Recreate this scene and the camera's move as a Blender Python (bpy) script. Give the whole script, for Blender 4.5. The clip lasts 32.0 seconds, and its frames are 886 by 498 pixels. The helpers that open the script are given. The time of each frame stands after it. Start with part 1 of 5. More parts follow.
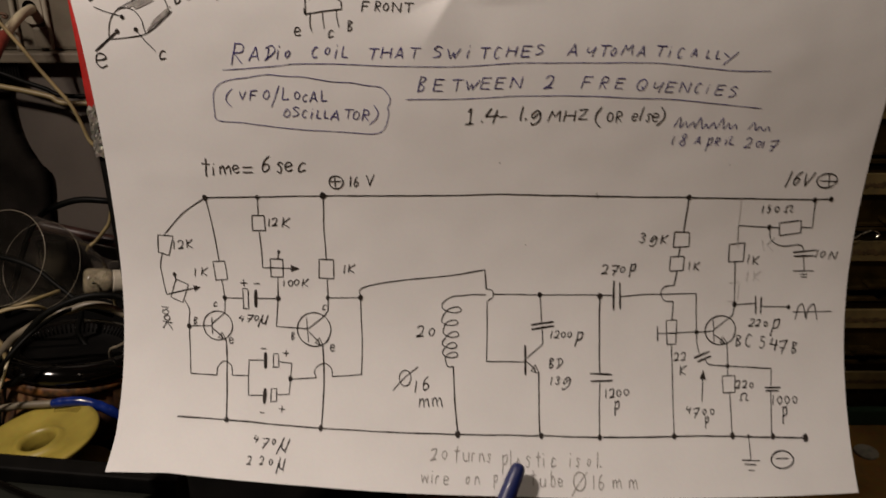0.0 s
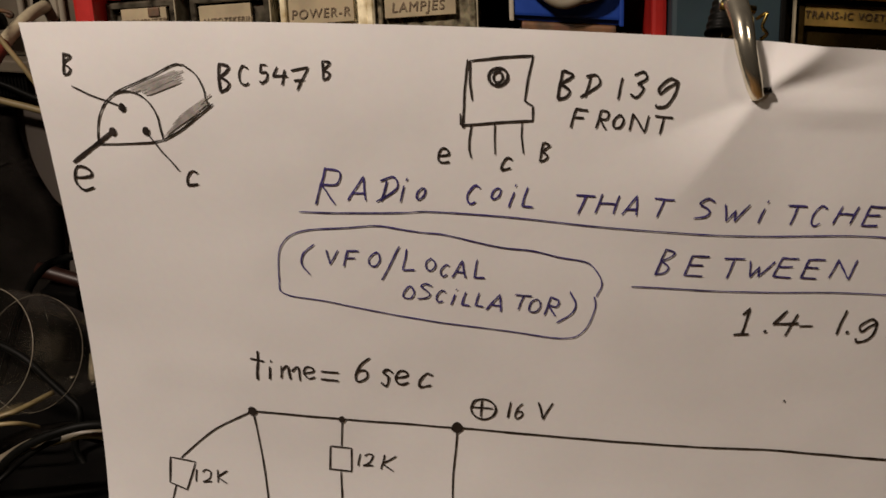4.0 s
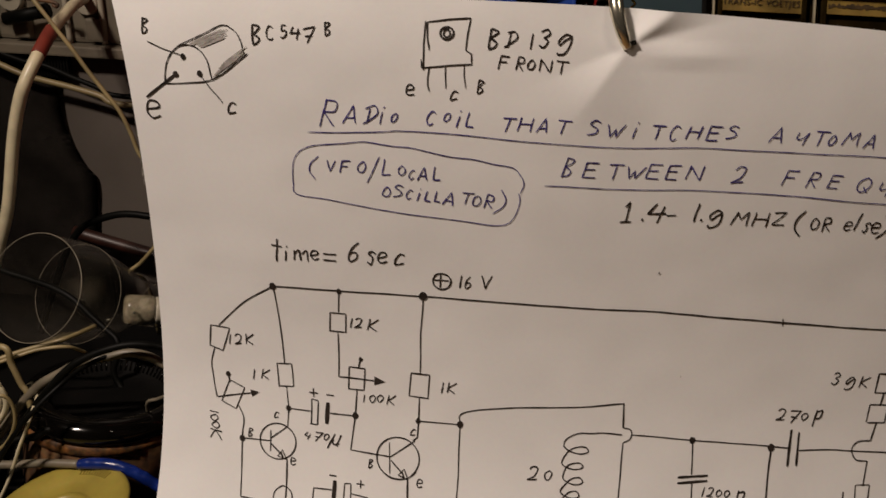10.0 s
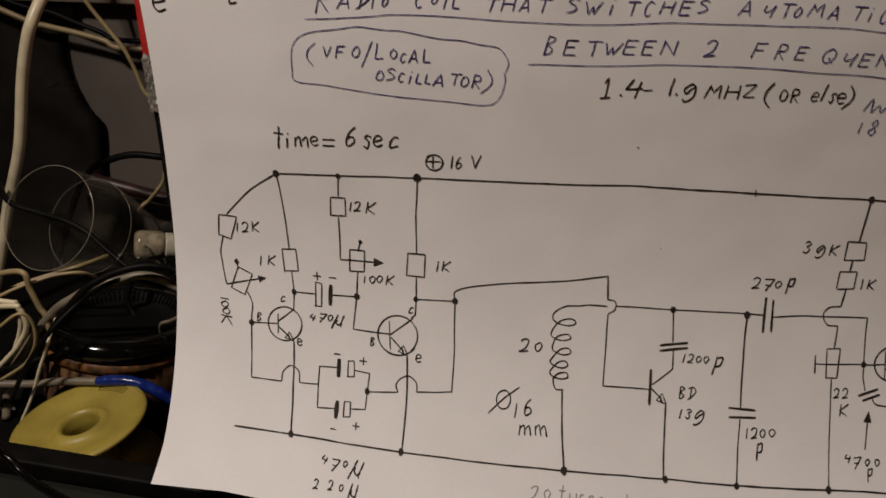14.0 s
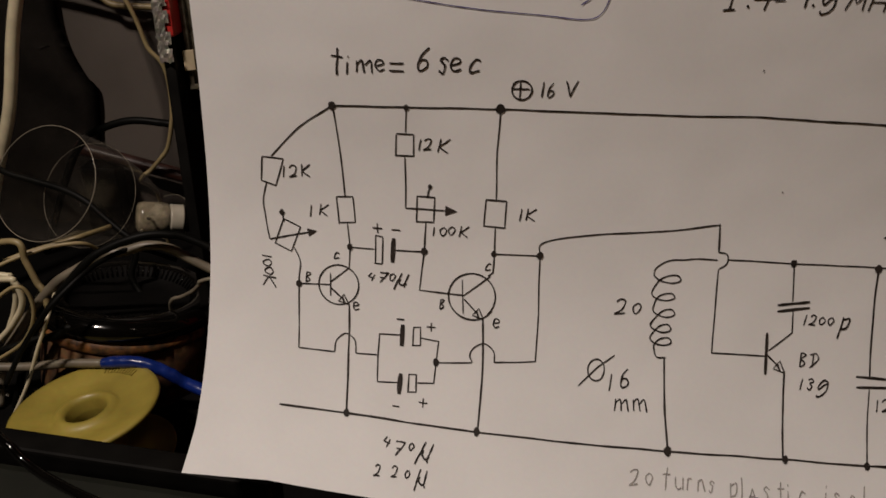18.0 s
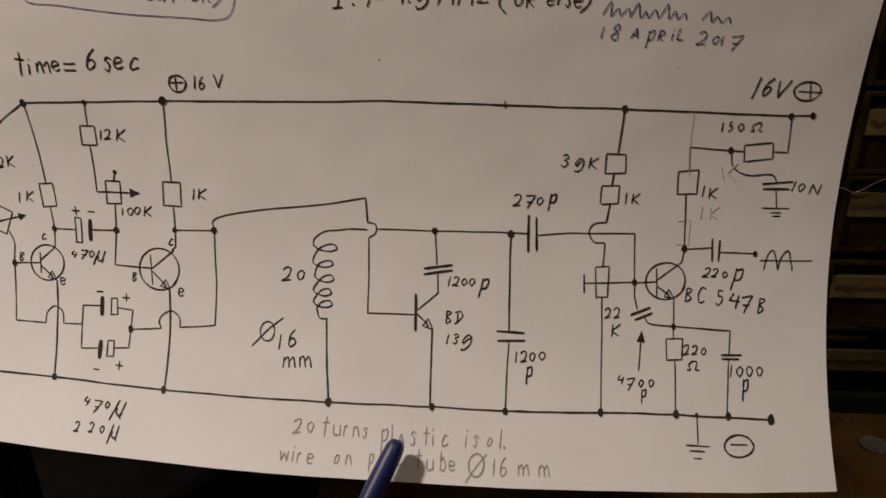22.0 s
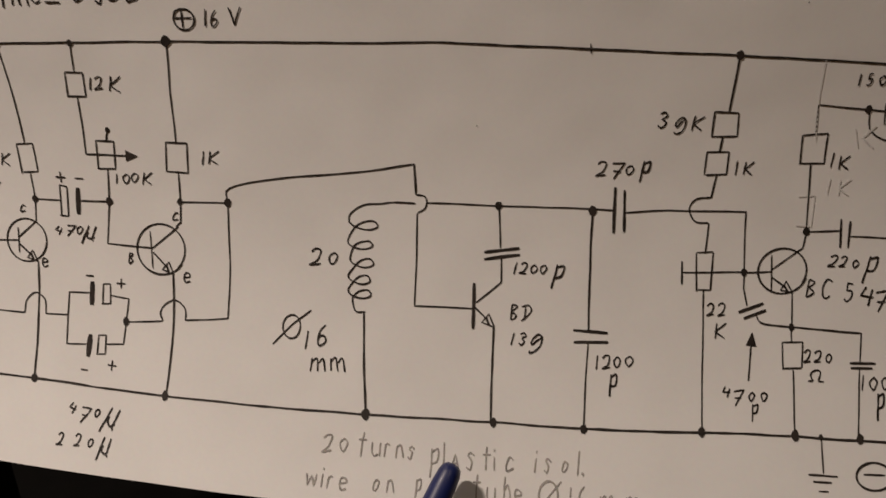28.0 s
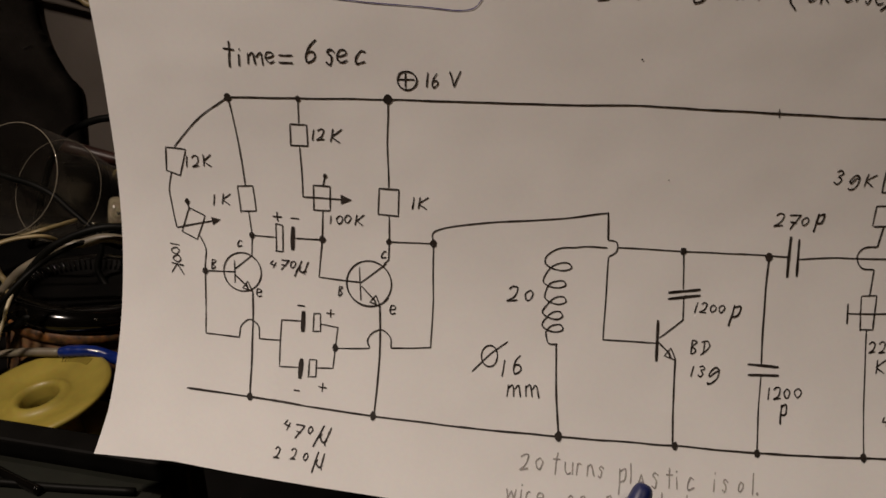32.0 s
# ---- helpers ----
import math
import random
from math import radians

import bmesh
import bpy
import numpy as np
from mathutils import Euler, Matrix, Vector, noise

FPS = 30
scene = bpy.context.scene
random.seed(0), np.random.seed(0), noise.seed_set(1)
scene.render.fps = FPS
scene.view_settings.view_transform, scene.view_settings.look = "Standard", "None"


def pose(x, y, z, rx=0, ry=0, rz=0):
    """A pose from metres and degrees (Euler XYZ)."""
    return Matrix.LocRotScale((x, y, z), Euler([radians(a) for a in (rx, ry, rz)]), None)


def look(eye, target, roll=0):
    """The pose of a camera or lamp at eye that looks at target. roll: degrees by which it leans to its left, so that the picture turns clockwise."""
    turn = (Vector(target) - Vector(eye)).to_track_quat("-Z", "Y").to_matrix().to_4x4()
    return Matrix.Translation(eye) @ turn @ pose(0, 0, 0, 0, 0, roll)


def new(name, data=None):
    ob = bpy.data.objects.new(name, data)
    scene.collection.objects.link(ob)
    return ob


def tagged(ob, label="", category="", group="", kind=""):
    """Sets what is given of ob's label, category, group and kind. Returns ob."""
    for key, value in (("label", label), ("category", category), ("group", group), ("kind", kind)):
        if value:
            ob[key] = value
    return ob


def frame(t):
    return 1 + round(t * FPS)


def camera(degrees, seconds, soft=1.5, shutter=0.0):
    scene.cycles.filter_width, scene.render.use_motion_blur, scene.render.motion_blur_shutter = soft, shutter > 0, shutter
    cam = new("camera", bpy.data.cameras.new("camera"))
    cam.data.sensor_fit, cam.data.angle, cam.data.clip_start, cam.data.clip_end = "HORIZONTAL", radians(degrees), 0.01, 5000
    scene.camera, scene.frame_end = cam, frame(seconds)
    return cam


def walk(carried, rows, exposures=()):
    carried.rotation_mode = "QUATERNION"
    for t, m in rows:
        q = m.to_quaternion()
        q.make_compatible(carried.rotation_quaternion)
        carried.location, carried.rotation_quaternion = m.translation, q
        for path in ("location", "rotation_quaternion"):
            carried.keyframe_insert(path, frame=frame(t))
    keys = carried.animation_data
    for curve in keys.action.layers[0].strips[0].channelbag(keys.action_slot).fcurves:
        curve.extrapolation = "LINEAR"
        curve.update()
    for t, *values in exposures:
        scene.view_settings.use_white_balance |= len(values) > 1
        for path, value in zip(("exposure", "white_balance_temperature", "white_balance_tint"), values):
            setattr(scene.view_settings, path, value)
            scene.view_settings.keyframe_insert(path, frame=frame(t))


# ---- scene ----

cam = camera(58.97, 32.0, soft=1.6, shutter=0.3)
# seconds, eye (x, y, z), then yaw, pitch and roll in degrees
PATH = [
    (0, 0.00000, -0.00000, 0.25000, 0.000, -22.998, 0.000),
    (0.5, -0.01625, 0.03537, 0.25816, 0.460, -23.302, 1.048),
    (1, -0.02254, 0.07749, 0.25799, 0.976, -23.995, 1.992),
    (1.5, -0.02841, 0.11257, 0.24913, 2.477, -24.710, 1.516),
    (2, -0.03858, 0.13518, 0.24951, 2.417, -24.782, 2.511),
    (2.5, -0.04298, 0.14769, 0.24815, 2.465, -25.116, 2.513),
    (3, -0.04490, 0.15274, 0.24908, 2.495, -25.391, 2.371),
    (3.5, -0.04536, 0.15107, 0.25409, 2.704, -25.006, 2.560),
    (5.5, -0.04452, 0.14005, 0.26213, 2.897, -24.407, 2.796),
    (6, -0.04106, 0.13066, 0.26384, 2.814, -24.316, 3.010),
    (6.5, -0.03492, 0.11192, 0.26702, 2.781, -24.189, 2.854),
    (7, -0.03153, 0.09949, 0.26736, 2.936, -24.303, 2.791),
    (7.5, -0.03103, 0.09574, 0.26764, 2.774, -24.417, 3.007),
    (8, -0.03138, 0.09652, 0.26619, 2.915, -24.481, 2.859),
    (8.5, -0.03235, 0.09400, 0.26639, 2.779, -24.369, 3.165),
    (9, -0.03351, 0.08843, 0.26366, 3.267, -24.559, 2.559),
    (9.5, -0.03269, 0.08660, 0.26106, 3.186, -24.625, 2.875),
    (10, -0.02996, 0.08158, 0.26152, 3.250, -24.572, 2.689),
    (10.5, -0.03398, 0.07630, 0.26466, 3.296, -24.385, 2.530),
    (11, -0.03305, 0.07352, 0.26029, 3.357, -24.444, 2.602),
    (11.5, -0.03134, 0.07224, 0.25652, 3.212, -24.550, 2.717),
    (12, -0.02848, 0.06591, 0.25473, 3.089, -24.358, 2.710),
    (12.5, -0.02697, 0.05987, 0.25206, 3.518, -24.851, 2.236),
    (13, -0.02831, 0.04676, 0.25290, 4.165, -25.374, 1.877),
    (13.5, -0.01759, 0.04997, 0.24856, 3.970, -26.068, 0.659),
    (14, -0.02331, 0.05516, 0.24090, 3.634, -26.299, 1.265),
    (14.5, -0.03162, 0.06296, 0.23140, 3.479, -26.458, 1.505),
    (16.5, -0.04326, 0.07787, 0.21908, 2.605, -26.831, 1.312),
    (17, -0.04844, 0.07989, 0.21470, 2.272, -26.682, 1.507),
    (17.5, -0.05398, 0.08301, 0.21273, 1.932, -26.519, 1.616),
    (18, -0.05454, 0.08084, 0.21085, 2.031, -26.629, 1.719),
    (18.5, -0.03522, 0.06953, 0.21405, 2.270, -26.162, 1.097),
    (19, 0.00515, 0.05879, 0.21780, 2.168, -25.734, 0.280),
    (19.5, 0.05258, 0.05316, 0.20888, 3.306, -23.726, -1.056),
    (20, 0.06076, 0.05313, 0.20822, 3.135, -23.949, -1.196),
    (20.5, 0.05947, 0.05289, 0.20732, 3.078, -24.056, -0.977),
    (21, 0.05833, 0.05110, 0.20703, 3.155, -23.902, -1.021),
    (21.5, 0.05572, 0.05119, 0.20696, 3.186, -24.004, -0.489),
    (22, 0.05505, 0.05167, 0.20610, 3.239, -23.906, -0.226),
    (22.5, 0.05728, 0.05187, 0.20858, 3.240, -23.672, -0.090),
    (23, 0.05701, 0.05140, 0.20825, 3.276, -23.542, -0.077),
    (23.5, 0.05462, 0.05683, 0.20478, 2.983, -23.915, 0.509),
    (24, 0.05330, 0.05655, 0.20401, 3.130, -23.723, 0.346),
    (24.5, 0.05327, 0.05857, 0.20588, 3.266, -23.797, 0.340),
    (25, 0.05099, 0.06586, 0.20228, 3.209, -24.328, 0.488),
    (25.5, 0.04134, 0.08840, 0.18655, 3.880, -25.423, -0.225),
    (27.5, 0.04113, 0.09645, 0.18012, 4.120, -24.536, -0.155),
    (28, 0.03831, 0.09292, 0.18424, 4.088, -24.639, 0.071),
    (28.5, 0.03600, 0.09146, 0.18557, 4.164, -24.576, 0.486),
    (29, 0.01605, 0.07962, 0.19888, 4.127, -25.611, 1.085),
    (29.5, -0.00257, 0.07840, 0.20096, 3.446, -26.472, 0.949),
    (30, -0.00709, 0.07617, 0.20695, 3.821, -26.233, 1.161),
    (30.5, -0.00859, 0.07365, 0.21204, 4.066, -26.015, 0.930),
    (31, -0.01253, 0.07284, 0.21467, 4.137, -26.390, 0.804),
    (31.5, -0.01701, 0.07351, 0.21006, 4.350, -26.304, 0.832),
    (32, -0.01451, 0.07744, 0.21042, 4.437, -26.641, 0.705),
]
EXPOSURES = [(0.0, 0.12, 6500, 10), (2.0, 0.16, 6650, 10), (9.0, 0.22, 6640, 10), (12.0, 0.14, 6600, 10), (13.0, 0.06, 6330, 10), (14.0, 0.02, 6360, 10), (18.0, -0.09, 6380, 10), (19.0, -0.02, 6350, 10), (21.0, 0.07, 6580, 10), (25.0, 0.10, 6550, 10), (28.0, 0.02, 6700, 10), (30.0, -0.05, 6950, 10), (32.0, -0.06, 6620, 10)]
walk(cam, [(t, pose(x, y, z, 90 + pitch, 0, yaw) @ pose(0, 0, 0, 0, 0, roll)) for t, x, y, z, yaw, pitch, roll in PATH], EXPOSURES)

# ---- light ----
world = bpy.data.worlds.new("room")
scene.world = world
world.use_nodes = True
world.node_tree.nodes["Background"].inputs[0].default_value = (1.0, 0.72, 0.48, 1)
world.node_tree.nodes["Background"].inputs[1].default_value = 0.002


def lamp(name, kind, m, power, size, colour):
    data = bpy.data.lights.new(name, kind)
    data.energy, data.color = power, colour
    if kind == "AREA":
        data.shape, data.size = "DISK", size
    else:
        data.shadow_soft_size = size
    ob = new(name, data)
    ob.matrix_world = m
    return ob


# the work lamp: four small reflector bulbs close together, high over the bench
for dx, dz in ((-0.022, 0.0), (0.022, 0.0), (-0.022, 0.044), (0.022, 0.044)):
    bulb = lamp("work_lamp_light", "SPOT", look((-0.41 + dx, 0.06, 0.700 + dz), (-0.03, 0.28, 0.07)), 4.85, 0.010, (1.0, 0.85, 0.745))
    bulb.data.spot_size, bulb.data.spot_blend = radians(98), 0.9

# a weaker room light, high on the other side
lamp("room_light", "AREA", look((0.40, -0.20, 1.15), (0.05, 0.30, 0.05)), 1.45, 0.22, (1.0, 0.83, 0.66))

# ---- materials ----


def material(name, colour, rough=0.6, metal=0.0, grain=0.0, scale=300.0, bump=0.0, mottle=0.15, patch=30.0, tint=None, coat=0.0, shine=0.5):
    """A surface with fine grain and broad mottling, at true size."""
    mat = bpy.data.materials.new(name)
    mat.use_nodes = True
    nodes, links = mat.node_tree.nodes, mat.node_tree.links
    bsdf = nodes["Principled BSDF"]
    bsdf.inputs["Roughness"].default_value = rough
    bsdf.inputs["Metallic"].default_value = metal
    bsdf.inputs["Coat Weight"].default_value = coat
    bsdf.inputs["Specular IOR Level"].default_value = shine
    place = nodes.new("ShaderNodeTexCoord")
    broad = nodes.new("ShaderNodeTexNoise")
    broad.inputs["Scale"].default_value = patch
    broad.inputs["Detail"].default_value = 5
    links.new(place.outputs["Object"], broad.inputs["Vector"])
    fine = nodes.new("ShaderNodeTexNoise")
    fine.inputs["Scale"].default_value = scale
    fine.inputs["Detail"].default_value = 3
    links.new(place.outputs["Object"], fine.inputs["Vector"])
    ramp = nodes.new("ShaderNodeValToRGB")
    dark = tint or tuple(c * (1 - 2 * mottle) for c in colour)
    ramp.color_ramp.elements[0].position, ramp.color_ramp.elements[1].position = 0.32, 0.62
    ramp.color_ramp.elements[0].color = (*dark, 1)
    ramp.color_ramp.elements[1].color = (*colour, 1)
    links.new(broad.outputs["Fac"], ramp.inputs["Fac"])
    mix = nodes.new("ShaderNodeMix")
    mix.data_type, mix.blend_type = "RGBA", "MULTIPLY"
    mix.inputs["Factor"].default_value = grain
    links.new(ramp.outputs["Color"], mix.inputs[6])
    links.new(fine.outputs["Color"], mix.inputs[7])
    links.new(mix.outputs[2], bsdf.inputs["Base Color"])
    if bump:
        lift = nodes.new("ShaderNodeBump")
        lift.inputs["Strength"].default_value = bump
        lift.inputs["Distance"].default_value = 0.0004
        links.new(fine.outputs["Fac"], lift.inputs["Height"])
        links.new(lift.outputs["Normal"], bsdf.inputs["Normal"])
    spread = nodes.new("ShaderNodeMapRange")
    spread.inputs["To Min"].default_value, spread.inputs["To Max"].default_value = max(0.02, rough - 0.08), min(1.0, rough + 0.1)
    links.new(broad.outputs["Fac"], spread.inputs["Value"])
    links.new(spread.outputs["Result"], bsdf.inputs["Roughness"])
    return mat


PAPER = material("white_paper", (0.80, 0.79, 0.78), 0.55, grain=0.07, scale=700, bump=0.06, mottle=0.02, patch=40)
BLACK_INK = material("black_ink", (0.030, 0.022, 0.018), 0.5, mottle=0.3, patch=200)
BLUE = material("blue_ink", (0.060, 0.046, 0.21), 0.5, mottle=0.25, patch=200)
PENCIL = material("soft_pencil", (0.52, 0.49, 0.46), 0.6, grain=0.5, scale=2500, mottle=0.2, patch=400)
FAINT = material("rubbed_out_pencil", (0.765, 0.752, 0.738), 0.7, grain=0.3, scale=2500, mottle=0.06, patch=300)
RED = material("red_painted_steel", (0.44, 0.020, 0.016), 0.35, grain=0.15, scale=600, mottle=0.2, patch=60, coat=0.2)
TEAL = material("dark_teal_paint", (0.019, 0.040, 0.050), 0.5, grain=0.2, mottle=0.2)
BENCH = material("stained_wooden_bench", (0.36, 0.19, 0.052), 0.4, grain=0.5, scale=220, bump=0.2, mottle=0.3, patch=25)
BLACK = material("black_plastic", (0.004, 0.0036, 0.003), 0.5, mottle=0.3, patch=80, shine=0.12)
GLOSS = material("glossy_black_plastic", (0.003, 0.0025, 0.002), 0.07, mottle=0.3, patch=60, shine=0.45)
RUBBER = material("black_rubber", (0.005, 0.005, 0.004), 0.5, grain=0.3, scale=900, bump=0.1, mottle=0.3, patch=90, shine=0.10)
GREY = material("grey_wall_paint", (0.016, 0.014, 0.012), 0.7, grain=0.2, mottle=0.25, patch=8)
DULL = material("grey_green_plastic", (0.012, 0.013, 0.009), 0.55, grain=0.25, scale=500, bump=0.1, mottle=0.15, patch=30, shine=0.25)
WHITE = material("white_plastic", (0.42, 0.38, 0.295), 0.4, grain=0.1, mottle=0.12, patch=40)
STRIP = material("grimy_grey_plastic", (0.20, 0.17, 0.125), 0.45, grain=0.15, mottle=0.18, patch=35)
FROST = material("dusty_frosted_glass", (0.40, 0.34, 0.23), 0.22, grain=0.25, scale=500, bump=0.3, mottle=0.22, patch=230, coat=0.3)
SOCKET = material("frosted_socket", (0.50, 0.455, 0.36), 0.3, grain=0.08, mottle=0.12, patch=90, coat=0.2)
IVORY = material("ivory_cable", (0.66, 0.58, 0.39), 0.4, grain=0.15, scale=500, mottle=0.15, patch=60)
BEIGE = material("beige_cable", (0.31, 0.24, 0.115), 0.45, grain=0.2, scale=500, mottle=0.2, patch=60)
GREYCABLE = material("grey_cable", (0.20, 0.17, 0.12), 0.45, grain=0.2, scale=500, mottle=0.2, patch=60)
BLUETAPE = material("blue_tape", (0.008, 0.028, 0.21), 0.25, grain=0.2, scale=300, bump=0.4, mottle=0.25, patch=120, coat=0.2)
BLUEDRAWER = material("blue_plastic", (0.015, 0.06, 0.34), 0.35, grain=0.1, mottle=0.2, patch=40)
YELLOW = material("yellow_plastic", (0.34, 0.265, 0.046), 0.42, grain=0.2, scale=400, bump=0.08, mottle=0.14, patch=45)
RUST = material("rusty_tin", (0.20, 0.095, 0.035), 0.6, grain=0.5, scale=300, bump=0.4, mottle=0.3, patch=120, tint=(0.05, 0.03, 0.02))
RUSTBAND = material("flaking_orange_rust", (0.26, 0.11, 0.028), 0.55, grain=0.5, scale=400, bump=0.8, mottle=0.3, patch=220, tint=(0.03, 0.02, 0.012))
BRASS = material("brass_band", (0.62, 0.45, 0.14), 0.25, metal=1.0, mottle=0.2, patch=90)
CHROME = material("chrome", (0.84, 0.78, 0.62), 0.17, metal=0.92, mottle=0.15, patch=150)
ALU = material("torn_silver_tape", (0.27, 0.25, 0.21), 0.45, metal=0.5, grain=0.4, scale=400, bump=0.8, mottle=0.2, patch=200)
CARD = material("yellowed_label_card", (0.40, 0.325, 0.20), 0.7, grain=0.15, scale=600, mottle=0.15, patch=80)
AMBER = material("amber_plastic", (0.022, 0.014, 0.004), 0.25, grain=0.2, mottle=0.35, patch=60, shine=0.15)
OLDCARD = material("browned_label_card", (0.13, 0.092, 0.030), 0.6, grain=0.3, scale=500, mottle=0.3, patch=60)
SMOKE = material("smoky_plastic_front", (0.090, 0.078, 0.055), 0.22, grain=0.2, patch=190, tint=(0.010, 0.009, 0.006), coat=0.4)
# glare on the third drawer front is put into a lighter cream
CREAMGLARE = material("cream_plastic_with_glare", (0.92, 0.84, 0.60), 0.2, mottle=0.1, patch=170, tint=(0.34, 0.25, 0.11), coat=0.5)
SCUFF = material("scuffed_clear_plastic", (0.30, 0.26, 0.17), 0.2, grain=0.3, scale=900, bump=0.5, patch=260, tint=(0.022, 0.018, 0.012), coat=0.5)
# highlights along drawer edges, put into a pale colour
EDGEGLINT = material("pale_edge_highlight", (0.42, 0.37, 0.26), 0.15, mottle=0.3, patch=120, coat=0.5)
AMBERCARD = material("amber_label_card", (0.26, 0.165, 0.035), 0.5, grain=0.25, scale=600, mottle=0.25, patch=90)
AMBERRAIL = material("amber_glossy_rail", (0.13, 0.055, 0.010), 0.15, grain=0.3, scale=500, mottle=0.35, patch=120, coat=0.6)
INKBROWN = material("brown_ink", (0.055, 0.032, 0.010), 0.6, mottle=0.3, patch=200)
INKFADED = material("faded_ink", (0.15, 0.105, 0.06), 0.6, mottle=0.2, patch=200)
MATTBLACK = material("matt_black_gaps_and_lid", (0.004, 0.0035, 0.003), 0.7, grain=0.4, scale=250, bump=0.3, mottle=0.3, patch=40, shine=0.1)
GREEN = material("dark_green_felt", (0.007, 0.034, 0.012), 0.8, grain=0.3, mottle=0.2)
NAVY = material("navy_pen_plastic", (0.006, 0.014, 0.10), 0.42, mottle=0.2, patch=80, coat=0.08)
# the wall panel's shadow, put into a darker grey
PANELSHADE = material("shaded_panel_grey", (0.048, 0.041, 0.035), 0.9, grain=0.4, scale=900, bump=0.3, mottle=0.25, patch=25, shine=0.05)
DARKRED = material("dark_red_paint", (0.045, 0.014, 0.008), 0.45, grain=0.3, mottle=0.25, patch=50)
STRAP = material("red_brown_sleeve", (0.19, 0.027, 0.015), 0.5, grain=0.2, mottle=0.2)
NICKEL = material("pale_coin_metal", (0.55, 0.52, 0.44), 0.45, metal=0.4, grain=0.3, scale=700, bump=0.3, mottle=0.2, patch=250)


def thin_glass(name, tint=0.93, gloss=1.0):
    """Thin clear glass: light passes straight through, and the surface mirrors more towards its edges."""
    mat = bpy.data.materials.new(name)
    mat.use_nodes = True
    nodes, links = mat.node_tree.nodes, mat.node_tree.links
    nodes.remove(nodes["Principled BSDF"])
    pass_on = nodes.new("ShaderNodeBsdfTransparent")
    pass_on.inputs["Color"].default_value = (tint, tint, tint * 0.98, 1)
    shine = nodes.new("ShaderNodeBsdfGlossy")
    shine.inputs["Roughness"].default_value = 0.03
    # old pressed glass is wavy, which breaks its highlights up
    ripple = nodes.new("ShaderNodeTexNoise")
    ripple.inputs["Scale"].default_value, ripple.inputs["Detail"].default_value = 130, 2
    dent = nodes.new("ShaderNodeBump")
    dent.inputs["Strength"].default_value, dent.inputs["Distance"].default_value = 0.08, 0.002
    links.new(ripple.outputs["Fac"], dent.inputs["Height"])
    links.new(dent.outputs["Normal"], shine.inputs["Normal"])
    edge = nodes.new("ShaderNodeLayerWeight")
    steep = nodes.new("ShaderNodeMath")
    steep.operation = "POWER"
    steep.inputs[1].default_value = 4.0
    links.new(edge.outputs["Facing"], steep.inputs[0])
    mirror = nodes.new("ShaderNodeMapRange")
    mirror.inputs["To Min"].default_value, mirror.inputs["To Max"].default_value = 0.15 * gloss, 0.75 * gloss
    links.new(steep.outputs["Value"], mirror.inputs["Value"])
    mix = nodes.new("ShaderNodeMixShader")
    links.new(mirror.outputs["Result"], mix.inputs[0])
    links.new(pass_on.outputs["BSDF"], mix.inputs[1])
    links.new(shine.outputs["BSDF"], mix.inputs[2])
    # pale film: thin dust, with the veil of reflections put into it
    dust_veil = nodes.new("ShaderNodeBsdfDiffuse")
    dust_veil.inputs["Color"].default_value = (0.55, 0.48, 0.38, 1)
    cloud = nodes.new("ShaderNodeTexNoise")
    cloud.inputs["Scale"].default_value = 60
    film = nodes.new("ShaderNodeMapRange")
    film.inputs["From Min"].default_value, film.inputs["From Max"].default_value = 0.35, 0.75
    film.inputs["To Min"].default_value, film.inputs["To Max"].default_value = 0.004, 0.050
    links.new(cloud.outputs["Fac"], film.inputs["Value"])
    dusty = nodes.new("ShaderNodeMixShader")
    links.new(film.outputs["Result"], dusty.inputs[0])
    links.new(mix.outputs["Shader"], dusty.inputs[1])
    links.new(dust_veil.outputs["BSDF"], dusty.inputs[2])
    links.new(dusty.outputs["Shader"], nodes["Material Output"].inputs["Surface"])
    return mat


GLASS = thin_glass("clear_glass")
GLASSRIM = material("glass_rim", (0.24, 0.21, 0.16), 0.10, mottle=0.1, coat=0.6)

# ---- building ----


def mesh_of(bm, name, mat, smooth=False):
    me = bpy.data.meshes.new(name)
    if smooth:
        for f in bm.faces:
            f.smooth = True
    bm.to_mesh(me)
    bm.free()
    me.materials.append(mat)
    return me


def thing(name, label, category, bm=None, mat=None, at=(0, 0, 0), group="", kind="", smooth=False):
    ob = new(name, mesh_of(bm, name, mat, smooth) if bm else None)
    ob.location = at
    return tagged(ob, label, category, group, kind)


def part(name, bm, mat, parent, label="", smooth=False):
    ob = new(name, mesh_of(bm, name, mat, smooth))
    ob.parent = parent
    return tagged(ob, label)


def block(bm, lo, hi, bevel=0.0):
    """A box from corner to corner, with rounded edges."""
    made = bmesh.ops.create_cube(bm, size=1.0)["verts"]
    for v in made:
        v.co = Vector([lo[k] + (v.co[k] + 0.5) * (hi[k] - lo[k]) for k in range(3)])
    if bevel:
        edges = list({e for v in made for e in v.link_edges})
        bmesh.ops.bevel(bm, geom=edges, offset=bevel, segments=2, affect="EDGES", profile=0.6)
    return bm


def slab(lo, hi, bevel=0.0):
    return block(bmesh.new(), lo, hi, bevel)


